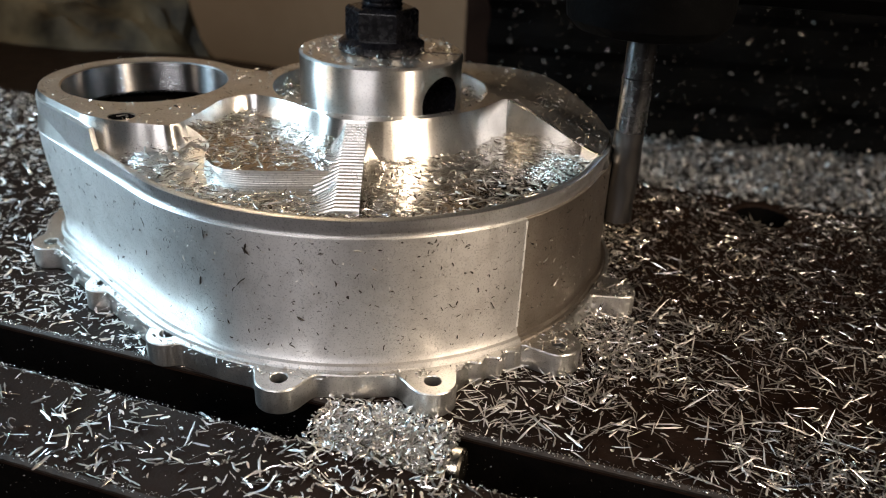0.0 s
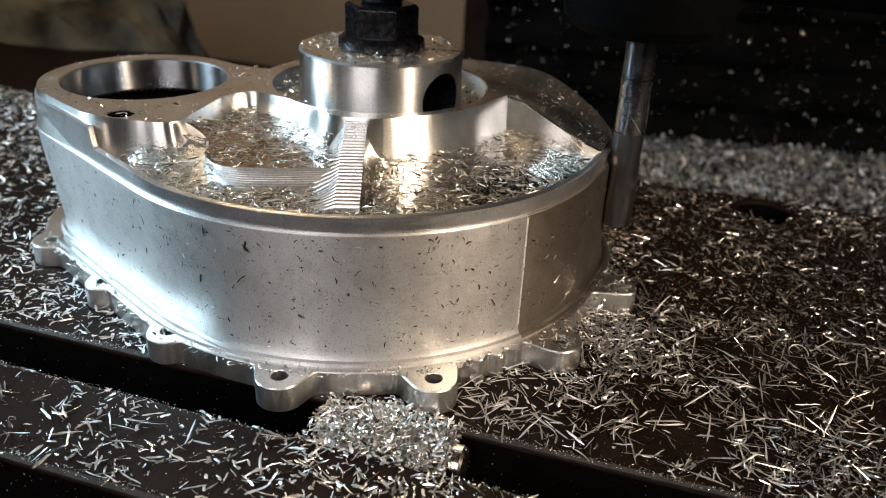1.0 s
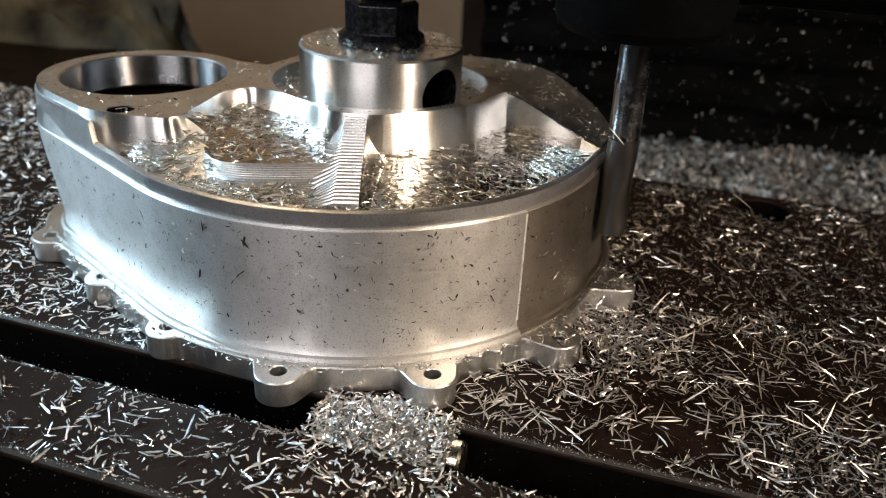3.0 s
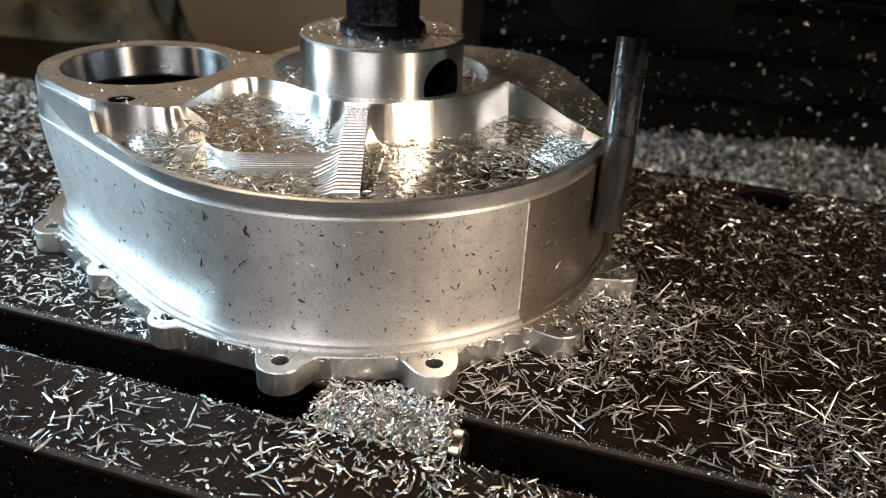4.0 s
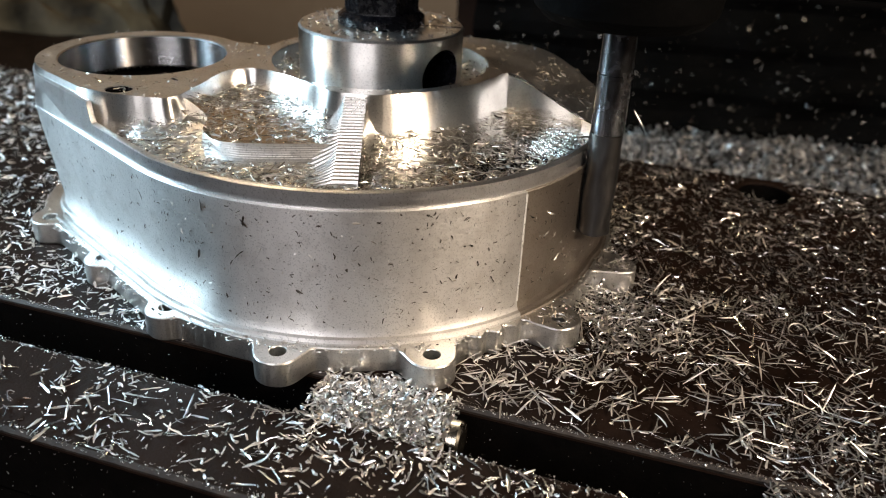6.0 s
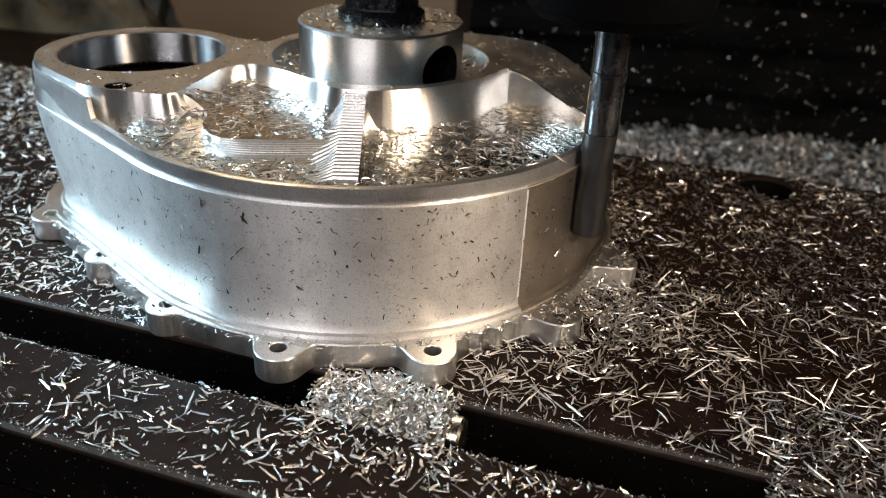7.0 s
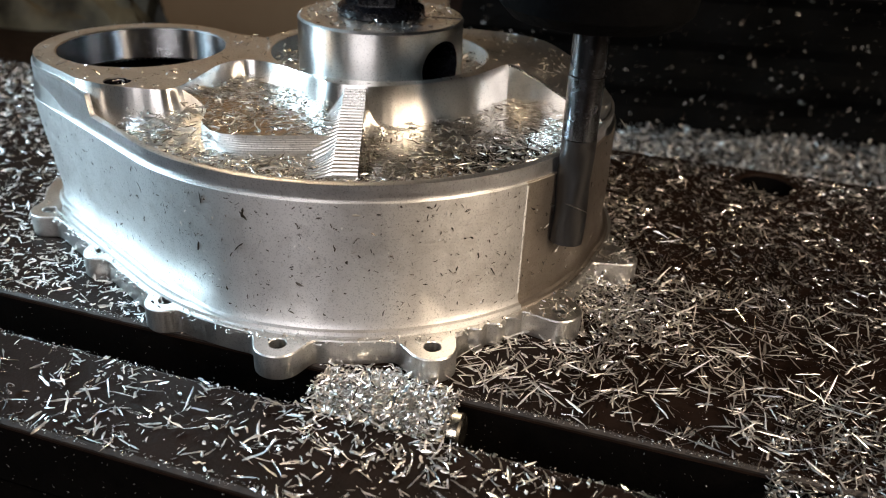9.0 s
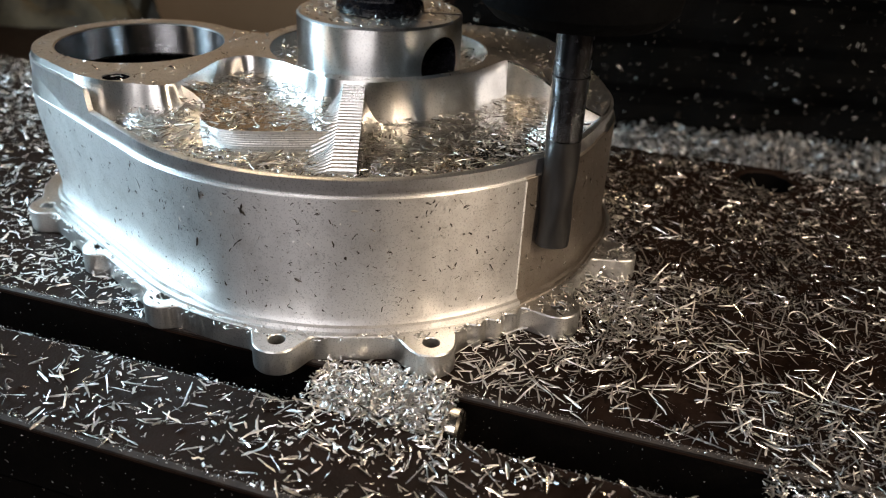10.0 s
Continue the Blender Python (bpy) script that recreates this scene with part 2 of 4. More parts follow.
def arc(c, r, a0, a1, n):
    return [(c[0] + r * math.cos(radians(a0 + (a1 - a0) * i / n)), c[1] + r * math.sin(radians(a0 + (a1 - a0) * i / n))) for i in range(n + 1)]


def body_plan(end, r_end, hub, r_hub, flank=()):
    """The round end, the bored end with its gently bowed front, and the swelling behind the boss, as one outline."""
    mid = np.array((-135.0, 255.0))
    front = np.array(hull(arc(hub, r_hub, -190, 8, 260) + arc(end, r_end, 150, 330, 200) + list(flank)))
    out = []
    a, b = front - mid, np.roll(front, -1, 0) - mid
    for k in range(1440):
        d = np.array((math.cos(2 * math.pi * k / 1440), math.sin(2 * math.pi * k / 1440)))
        ca, cb = d[0] * a[:, 1] - d[1] * a[:, 0], d[0] * b[:, 1] - d[1] * b[:, 0]
        hit = (ca <= 0) & (cb > 0)
        u = ca[hit] / (ca[hit] - cb[hit])
        far = float(((a[hit] + (b - a)[hit] * u[:, None]) @ d).max())
        for c, r in ((np.array(end), r_end), (np.array(BOSS), 47.5), (np.array((-84.0, 273.0)), r_hub - 24.5)):
            m = c - mid
            q = r * r - float(m @ m) + float(m @ d) ** 2
            if q > 0:
                far = max(far, float(m @ d) + math.sqrt(q))
        out.append(far)
    out = np.array(out)
    for _ in range(6):
        out = (np.roll(out, 3) + np.roll(out, -3) + 2 * out) / 4 if _ < 3 else (np.roll(out, 1) + np.roll(out, -1) + 2 * out) / 4
    loop = [tuple(mid + out[k] * np.array((math.cos(2 * math.pi * k / 1440), math.sin(2 * math.pi * k / 1440)))) for k in range(1440)]
    return resample(loop, 900)


FRONT = arc((87.6, 720.8), 585.0, 238.6, 247.6, 60) + arc((-221.0, 231.5), 7.0, 120, 300, 24)
OUTLINE, LENGTH = body_plan(BORE, 39.5, HUB, R_HUB, FRONT)
DECK_RIM, _ = body_plan(BORE, 37.2, (-114.0, 266.5), 86.6)


# ---- setting: the table ----
TABLE_X0, TABLE_X1 = -700.0, 420.0
SLOTS = [(153.1, 171.2)]
TABLE_Y0, TABLE_Y1 = 120.0, 390.0
TABLE_HOLE, R_HOLE = (46.0, 372.0), 13.0


def build_table():
    table = tagged(new("milling_table"), "oily dark cast iron milling table with a deep open slot", "machine table", kind="structure")
    ys = [TABLE_Y0] + [y for s in SLOTS for y in s] + [TABLE_Y1]
    for a, b in zip(ys[0::2], ys[1::2]):
        bm = bmesh.new()
        prof = [(a, -2.4), (a, -0.9), (a + 0.9, 0), (b - 0.9, 0), (b, -0.9), (b, -2.4)]
        if b < TABLE_Y1:
            loft(bm, [[(x, y, z) for y, z in prof] for x in np.linspace(TABLE_X0, TABLE_X1, 40)], closed=False)
        else:  # the back land, with an oil hole bored through it
            for pr in (prof[:3], prof[3:]):
                loft(bm, [[(TABLE_X0, y, z), (TABLE_X1, y, z)] for y, z in pr], closed=False)
            edge = loft(bm, [[(TABLE_X0, a + 0.9, 0), (TABLE_X1, a + 0.9, 0), (TABLE_X1, b - 0.9, 0), (TABLE_X0, b - 0.9, 0)]])[0]
            hole = loft(bm, [ring(TABLE_HOLE, R_HOLE, 40, 0), ring(TABLE_HOLE, R_HOLE - 0.8, 40, -0.8)])[0]
            cap(bm, [edge, hole])
            # the hole's shade is in the lining's black colour
            deep = bmesh.new()
            loft(deep, [ring(TABLE_HOLE, R_HOLE - 0.8, 40, -0.78), ring(TABLE_HOLE, R_HOLE - 0.8, 40, -23.9)])
            part("hole_lining", deep, M_SHADE, table, "bored hole, its shade put into a black lining", smooth=True)
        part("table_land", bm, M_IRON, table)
        # sides painted black in place of the shade on them
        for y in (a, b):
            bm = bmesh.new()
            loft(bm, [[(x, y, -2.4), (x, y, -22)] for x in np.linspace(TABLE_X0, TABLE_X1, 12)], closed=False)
            part("slot_side", bm, M_SHADE, table, "slot side coloured black for its shade")
        for y, s in ((a, 1), (b, -1)):
            if y in (TABLE_Y1,):
                continue
            bm = bmesh.new()
            loft(bm, [[(x, y - 0.05 * s, -1.6), (x, y - 0.05 * s, -0.85), (x, y + 0.9 * s, 0.06), (x, y + 1.25 * s, 0.04)]
                      for x in np.linspace(TABLE_X0, TABLE_X1, 30)], closed=False)
            part("worn_edge", bm, M_EDGE, table, "bare worn slot edge")
    # core and slot floors carry their shade as black colour too
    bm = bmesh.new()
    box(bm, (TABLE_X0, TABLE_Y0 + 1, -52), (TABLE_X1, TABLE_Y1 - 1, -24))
    part("table_core", bm, M_SHADE, table)
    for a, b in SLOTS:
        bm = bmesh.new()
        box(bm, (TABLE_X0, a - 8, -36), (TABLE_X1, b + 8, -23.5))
        part("slot_floor", bm, M_SHADE, table)


build_table()


# ---- the housing ----
HOLES = [(-97.0, 166.4), (-54.6, 181.0), (-139.6, 175.0), (-178.4, 194.6), (-23.4, 214.6), (-9.0, 256.5), (-217.5, 213.4), (-60, 352), (-150, 358)]


def flange_outline():
    d = np.full(900, 4.0)
    s = np.arange(900) * LENGTH / 900
    centres = []
    for hx, hy in HOLES:
        gap = np.hypot(OUTLINE[:, 0] - hx, OUTLINE[:, 1] - hy)
        i = int(gap.argmin())
        reach = min(max(gap[i], 2.0), 11.0)
        ds = np.abs((s - s[i] + LENGTH / 2) % LENGTH - LENGTH / 2)
        lobe = np.where(ds < 6.4, reach + np.sqrt(np.maximum(44 - ds ** 2, 0)), 0)
        edge = reach + math.sqrt(44 - 6.4 ** 2)
        u = np.clip((9.4 - ds) / 3.0, 0, 1)
        lobe = np.where(ds >= 6.4, 4.0 + (edge - 4.0) * u * u * (1.6 - 0.6 * u), lobe)
        d = np.maximum(d, lobe)
        centres.append(tuple(offset(OUTLINE, reach)[i]))
    # small scallops between two lugs
    s2, s5 = [s[int(np.hypot(OUTLINE[:, 0] - hx, OUTLINE[:, 1] - hy).argmin())] for hx, hy in (HOLES[1], HOLES[4])]
    part_way = (s > s2 + 8.5) & (s < s5 - 8.5)
    d = np.where(part_way, 2.6 + 3.0 * np.abs(np.sin(math.pi * (s - s2) / 6.4)), d)
    for _ in range(2):
        d = (np.roll(d, 1) + np.roll(d, -1) + d) / 3
    return offset(OUTLINE, d), centres


FLANGE, TABS = flange_outline()


def lip_rise(x, z):
    """The lip stands higher along the bored end, and drops at a short notch."""
    up = min(max((-176.5 - x) / 1.6, 0), 1)
    return z + 6.6 * up * min(max((z - Z_LEDGE - 0.5) / 4.0, 0), 1)


INWARD = OUTLINE - offset(OUTLINE, 1.0)


def wall_at(z):
    """The wall's outline at a height: along the bored end it draws in towards the foot."""
    x, y = OUTLINE[:, 0], OUTLINE[:, 1]
    end = np.clip((-112 - x) / 34, 0, 1)
    end = end * end * (3 - 2 * end)
    return OUTLINE + INWARD * (4.2 * end * min(max((46 - z) / 36, 0), 1))[:, None]


def flat(loop, z):
    return [(x, y, z) for x, y in loop]


def deck_plan(depth=1.0):
    """Top edge of the raised deck: round the back along the body, then along the open pocket."""
    rim = DECK_RIM
    i0 = int(np.hypot(rim[:, 0] + 25.5, rim[:, 1] - 262).argmin())
    i1 = int(np.hypot(rim[:, 0] + 184, rim[:, 1] - 207).argmin())
    back = [tuple(rim[k % 900]) for k in range(i0, (i1 if i1 > i0 else i1 + 900) + 1, 3)]
    front = catmull([(-175, 203.0), (-163, 204.0), (-153.2, 207.5), (-153, 222), (-154.5, 240), (-149, 249), (-137, 248), (-123, 242),
                     (-111, 236), (-98, 237), (-88, 243.5), (-78, 253), (-69, 267), (-63.5, 284)], 8)
    teeth, a, b = [], np.array((-62.0, 286.0)), np.array((-29.0, 265.5))
    for k in range(56):
        teeth.append(tuple(a + (b - a) * k / 56 + np.array((0.26, 0.42)) * (depth if k % 2 else -depth)))
    return back + front + teeth


DECK = deck_plan()
DECK_FOOT = deck_plan(0.0)


def deck_z(x):
    """The deck is level, and falls to the lip at the round end's far side."""
    u = min(max((x + 62) / 40, 0), 1)
    return Z_DECK - 8.2 * u * u * (3 - 2 * u)


def step_z(x, y=230.0):
    """The pocket's middle step: level, and climbing to the deck beside the bored end."""
    climb = min(max((-133 - x) / 19, 0), 1) * min(max(1 - (y - 212) / 20, 0.2), 1)
    return 57.1 + 6.2 * climb


STEP_EDGE = catmull([(-153.5, 212.5), (-146.4, 210.9), (-140.6, 207.6), (-138.4, 203), (-137.2, 199.8), (-132, 196.9), (-126.2, 196.8), (-114.2, 200.8), (-98, 208.5)], 8)
STEP_BACK = catmull([(-158, 217), (-159, 238), (-152, 253), (-130, 254), (-96, 240)], 16)


def shelf_z(x, y):
    """The sloping shelf between the deck's foot and the lip."""
    lo = np.interp(x, [-178, -172, -163, -147, -132], [205, 202, 197.2, 190, 195])
    hi = np.interp(x, [-179, -168, -159, -151, -138, -132], [208, 205, 206, 212, 203, 197])
    return 50.7 + 7.8 * np.clip((y - lo) / np.maximum(hi - lo, 1), 0, 1)


def build_housing():
    h = tagged(new("gear_housing"), "milled aluminium gear housing clamped on the table, covered in chips", "housing")
    # wall with its ledge and lip
    bm = bmesh.new()
    prof = [(3.1, Z_FLANGE - 0.3), (2.2, Z_FLANGE + 0.4), (1.9, 9.8), (0.8, 10.1), (0.3, 11.2), (0, 13), (0, Z_LEDGE - 0.15),
            (-0.12, Z_LEDGE), (-1.05, Z_LEDGE + 0.06), (-1.2, Z_LIP - 0.4), (-2.0, Z_LIP), (-3.0, Z_LIP), (-3.3, Z_LIP - 0.3), (-3.3, Z_POCKET)]
    zs = [13 + (Z_LEDGE - 14) * k / 5 for k in range(1, 5)]
    prof = prof[:6] + [(0, z) for z in zs] + prof[6:]
    loops = [[(x, y, lip_rise(x, z)) for x, y in offset(wall_at(z), d)] for d, z in prof]
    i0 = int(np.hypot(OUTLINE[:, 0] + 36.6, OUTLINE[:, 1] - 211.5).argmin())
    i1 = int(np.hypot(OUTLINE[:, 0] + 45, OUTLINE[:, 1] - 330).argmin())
    shade_run = [k % 900 for k in range(i0, i1 + 1 if i1 > i0 else i1 + 901)]
    plain_run = [k % 900 for k in range(shade_run[-1], shade_run[-1] + 900 - len(shade_run) + 2)]
    rim = 12
    loft(bm, [[lp[k] for k in plain_run] for lp in loops[:rim + 1]], closed=False)
    part("wall", bm, M_WALL, h, "brushed side wall", smooth=True, axis=HUB)
    # past the cut line the wall's shade is painted into its colour
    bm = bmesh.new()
    loft(bm, [[lp[k] for k in shade_run] for lp in loops[:rim + 1]], closed=False)
    part("shaded_wall", bm, M_WALL_SHADE, h, "side stretch of wall, its shade put into a darker colour", smooth=True, axis=HUB)
    bm = bmesh.new()
    loft(bm, loops[rim:])
    part("lip", bm, M_LIP, h, "glossy raised lip round the pocket", smooth=True)
    for name, (sx, sy), wide in (("cut_line", (-36.6, 211.5), 0.35),):
        i = int(np.hypot(OUTLINE[:, 0] - sx, OUTLINE[:, 1] - sy).argmin())
        bm = bmesh.new()
        d = OUTLINE[(i + 1) % 900] - OUTLINE[i - 1]
        d = d / np.linalg.norm(d)
        nn = np.array((d[1], -d[0]))
        rows_ = []
        for z in np.linspace(13, Z_LEDGE - 0.8, 30):
            p = OUTLINE[i]
            w = wide * (0.6 + 0.8 * random.random())
            rows_.append([(*(p + d * k * w + nn * o), z) for k, o in ((-1, -0.02), (-0.5, 0.10), (0.5, 0.10), (1, -0.02))])
        loft(bm, rows_, closed=False)
        part(name, bm, M_BURR, h, "thin bright step between two cuts")
    # pocket floor
    bm = bmesh.new()
    lo = loft(bm, [flat(resample(offset(OUTLINE, -3.4), 300)[0], Z_POCKET)])[0]
    ho = loft(bm, [ring(BORE, R_BORE + 1, 96, Z_POCKET)])[0]
    cap(bm, [lo, ho])
    part("pocket_floor", bm, M_FLOOR, h, "swirl-milled pocket floor")
    # base flange with bolt lugs
    bm = bmesh.new()
    lp = loft(bm, [flat(offset(FLANGE, -0.3), 0.05), flat(FLANGE, 0.5), flat(FLANGE, Z_FLANGE - 0.4), flat(offset(FLANGE, -0.35), Z_FLANGE)])
    inner = loft(bm, [flat(resample(offset(OUTLINE, -4.6), 300)[0], Z_FLANGE)])[0]
    holes = []
    for c in TABS:
        holes.append(loft(bm, [ring(c, 2.7, 28, Z_FLANGE), ring(c, 2.5, 28, Z_FLANGE - 0.3), ring(c, 2.5, 28, 0.3)])[0])
    cap(bm, [lp[-1], inner] + holes)
    part("base_flange", bm, M_FLANGE, h, "bright flange with drilled bolt lugs", smooth=True)
    # ridges left on the flange beside the wall's foot
    run = [k for k in range(900) if -214 < OUTLINE[k, 0] < -104 and OUTLINE[k, 1] < 232]
    for mid, high in ((-1.2, 1.0), (1.4, 0.7)):
        bm = bmesh.new()
        loft(bm, [[(x, y, z) for x, y in offset(OUTLINE, mid + d)[run]] for d, z in
                  ((-1.0, Z_FLANGE - 0.1), (-0.55, Z_FLANGE + high), (0.5, Z_FLANGE + high), (1.0, Z_FLANGE - 0.1))], closed=False)
        part("foot_ridge", bm, M_FLANGE, h, "narrow bright ridge beside the wall's foot", smooth=True)
    # raised deck
    bm = bmesh.new()
    top, foot = np.array(DECK), np.array(DECK_FOOT)
    lean = np.ones(len(foot))
    lean[-161:-56] = np.where((foot[-161:-56, 0] > -154) & (foot[-161:-56, 0] < -98), 2.0, 1.25)
    for _ in range(6):
        lean[-170:-56] = (np.roll(lean, 1) + np.roll(lean, -1) + lean)[-170:-56] / 3
    lean[-56:] = 0.6
    loft(bm, [flat(offset(foot, 2.2 * lean), Z_POCKET - 0.5)] + [[(x, y, Z_POCKET + (deck_z(x) - Z_POCKET) * u) for x, y in (offset(foot, d * lean) if u < 1 else top)]
                                                              for d, u in ((1.0, 0.5), (0.25, 0.93), (0, 1))])
    bm.faces.ensure_lookup_table()
    for k in range(3):
        for i in range(len(foot) - 56, len(foot)):
            bm.faces[k * len(foot) + i].material_index = 1
    deck_wall = part("deck_wall", bm, M_HUB, h, "bright milled wall of the raised deck", smooth=True, axis=BOSS)
    deck_wall.data.materials.append(M_FLANK)
    bm = bmesh.new()
    lp = loft(bm, [[(x, y, deck_z(x)) for x, y in top]])
    b = loft(bm, [ring(BORE, R_BORE, 128, Z_DECK), ring(BORE, R_BORE - 0.5, 128, Z_DECK - 0.5)])
    small = loft(bm, [ring((-173, 208), 4.4, 32, Z_DECK), ring((-173, 208), 4.4, 32, Z_DECK - 10)])
    groove = loft(bm, [ring(BOSS, 41.3, 128, Z_DECK), ring(BOSS, 41.0, 128, Z_DECK - 0.4), ring(BOSS, 41.0, 128, Z_DECK - 7), ring(BOSS, R_BOSS - 1, 128, Z_DECK - 7)])
    cap(bm, [lp[-1], b[0], small[0], groove[0]])
    part("deck", bm, M_DECK, h, "raised deck scattered with chips", smooth=True)
    # bore
    bm = bmesh.new()
    loft(bm, [ring(BORE, R_BORE - 0.5, 128, Z_DECK - 0.45), ring(BORE, R_BORE - 0.5, 128, Z_DECK - 12), ring(BORE, R_BORE, 128, Z_DECK - 12.5)])
    part("bore", bm, M_BORE, h, "turned bearing bore", smooth=True, axis=BORE)
    # cavity coloured black, as the unlit inside of the housing
    bm = bmesh.new()
    loft(bm, [ring(BORE, R_BORE - 0.2, 96, Z_DECK - 12.5), ring(BORE, R_BORE + 6, 96, Z_DECK - 12.8), ring(BORE, R_BORE + 4, 96, 1)])
    part("bore_cavity", bm, M_SHADE, h, "cavity below the bore, its shade put into black", smooth=True)
    # raised middle step with its curved edge
    bm = bmesh.new()
    n = len(STEP_EDGE)
    back = [STEP_BACK[int(k * (len(STEP_BACK) - 1) / (n - 1))] for k in range(n)]
    rows_ = []
    for u in np.linspace(0, 1, 10):
        mid = [(p[0] + (q[0] - p[0]) * u, p[1] + (q[1] - p[1]) * u) for p, q in zip(STEP_EDGE, back)]
        rows_.append([(x, y, step_z(x, y)) for x, y in mid])
    loft(bm, rows_, closed=False)
    part("step", bm, M_FLOOR, h, "curved pocket step", smooth=True)
    bm = bmesh.new()
    loop = np.array(STEP_EDGE + back[::-1])
    flare = 1 + 4.5 * np.clip((loop[:, 0] + 137) / 14, 0, 1) ** 1.5
    loft(bm, [[(x, y, step_z(*e) * (1 - u) + (Z_POCKET - 0.4) * u) for (x, y), e in zip(offset(loop, d * flare)[:n], STEP_EDGE)]
              for d, u in ((0, 0), (0.12, 0.06), (0.5, 0.5), (0.9, 0.8), (1.5, 1))], closed=False)
    part("step_wall", bm, M_STEP, h, "bright curving wall of the step", smooth=True)
    # shelf sloping from the deck to the lip
    bm = bmesh.new()
    a = catmull([(-179, 208), (-169, 205), (-160, 205.5), (-152, 213), (-143, 212)], 8)
    e = catmull([(-178, 205), (-172, 202), (-163, 197.2), (-147, 190), (-129, 197)], 8)
    loft(bm, [[(p[0] + (q[0] - p[0]) * u, p[1] + (q[1] - p[1]) * u, 58.6 - 8.0 * u) for p, q in zip(a, e)] for u in np.linspace(0, 1, 6)], closed=False)
    part("shelf", bm, M_DECK, h, "sloping pocket shelf", smooth=True)
    # stepped ramp from deck to pocket, and the ribbed fan beside it
    bm = bmesh.new()
    n, a, e = 28, np.array((-102.5, 237.5)), np.array((-85.0, 189.0))
    side = np.array((0.94, 0.34)) * 3.6
    prof = []
    for k in range(n):
        z = Z_DECK - 0.2 - (Z_DECK - 54.4) * (k + 1) / n
        for u, zz in ((k / n, z + 0.02), ((k + 0.66) / n, z), ((k + 0.86) / n, z - 0.75)):
            prof.append((a + (e - a) * u, zz))
    prof.append((e * 1.0, Z_POCKET - 0.3))
    loft(bm, [[(*(p + side * s), z if abs(s) <= 1 else Z_POCKET - 0.5) for p, z in prof] for s in (-1.02, -1, 1, 1.02)], closed=False)
    part("stepped_ramp", bm, M_RIB, h, "rib with milled step marks")
    bm = bmesh.new()
    rows_ = []
    for k, (p, z) in enumerate(prof):
        w = 2.0 + 1.7 * k / len(prof)
        w += (0.0, 0.16, -0.08)[k % 3]
        low = 57.1 - 6.0 * min(max((214 - p[1]) / 12, 0), 1)
        rows_.append([(*(p - side), z - 0.02), (*(p - side * (1 + 0.35 * (w - 1))), z * 0.5 + low * 0.5 + 0.3), (*(p - side * w), low - 0.1)])
    loft(bm, rows_, closed=False)
    part("ribbed_flank", bm, M_RIB, h, "bright flank with milling marks")
    bm = bmesh.new()
    rows_ = []
    for k, (p, z) in enumerate(prof[::3]):
        wide = 7.5 - 4.0 * k / (len(prof) / 3)
        drop = z - Z_POCKET
        rows_.append([(*(p + side * 1.03 + side / 3.6 * wide * (1 - math.cos(g))), z - 0.1 - drop * math.sin(g)) for g in np.linspace(0, math.pi / 2, 9)])
    loft(bm, rows_, closed=False)
    part("ramp_flank", bm, M_FLANK, h, "dark glossy hollow flank of the rib", smooth=True)
    # black liner stands in for the shade down the tapped hole
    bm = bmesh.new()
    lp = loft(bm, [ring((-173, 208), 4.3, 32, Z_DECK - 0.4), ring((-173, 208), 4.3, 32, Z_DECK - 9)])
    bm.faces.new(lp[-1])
    part("tapped_hole", bm, M_BLACK, h, "tapped hole, its shade put into a black liner", smooth=True)
    # boss with its cross hole
    bm = bmesh.new()
    n, zs = 144, [Z_DECK - 7 + i * (Z_BOSS - 0.8 - Z_DECK + 7) / 22 for i in range(23)]
    aim, zc, rc = radians(-22), Z_DECK - 0.6, 9.8
    loops = loft(bm, [ring(BOSS, R_BOSS, n, z) for z in zs])
    grid = [[(R_BOSS * ((2 * math.pi * i / n - aim + math.pi) % (2 * math.pi) - math.pi), z - zc) for i in range(n)] for z in zs]
    doomed = [f for f in bm.faces if max(math.hypot(R_BOSS * ((math.atan2(v.co.y / K - BOSS[1], v.co.x / K - BOSS[0]) - aim + math.pi) % (2 * math.pi) - math.pi), v.co.z / K - zc) for v in f.verts) < rc + 0.4]
    bmesh.ops.delete(bm, geom=doomed, context="FACES")
    for lp, row in zip(loops, grid):
        for v, (s, z) in zip(lp, row):
            if v.is_valid and 0 < len(v.link_faces) < 4 and math.hypot(s, z) < rc + 1.4 and abs(v.co.z / K - zs[0]) > 0.1 and abs(v.co.z / K - zs[-1]) > 0.1:
                q = rc / max(math.hypot(s, z), 0.1)
                g = aim + s * q / R_BOSS
                v.co = Vector(((BOSS[0] + R_BOSS * math.cos(g)) * K, (BOSS[1] + R_BOSS * math.sin(g)) * K, (zc + z * q) * K))
    part("boss", bm, M_SHINY, h, "turned boss with a cross hole", smooth=True, axis=BOSS)
    # tube into the boss, black in place of shade within
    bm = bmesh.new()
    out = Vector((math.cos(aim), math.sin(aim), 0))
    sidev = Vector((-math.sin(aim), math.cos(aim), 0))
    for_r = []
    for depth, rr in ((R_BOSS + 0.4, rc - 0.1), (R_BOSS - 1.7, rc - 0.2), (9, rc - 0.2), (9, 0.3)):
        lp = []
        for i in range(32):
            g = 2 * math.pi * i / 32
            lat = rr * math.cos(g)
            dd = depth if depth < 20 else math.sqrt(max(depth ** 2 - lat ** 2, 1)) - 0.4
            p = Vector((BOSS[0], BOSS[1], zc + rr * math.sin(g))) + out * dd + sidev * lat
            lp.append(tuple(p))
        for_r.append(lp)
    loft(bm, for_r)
    part("cross_hole", bm, M_BLACK, h, "cross hole, its shade put into a black tube", smooth=True)
    bm = bmesh.new()
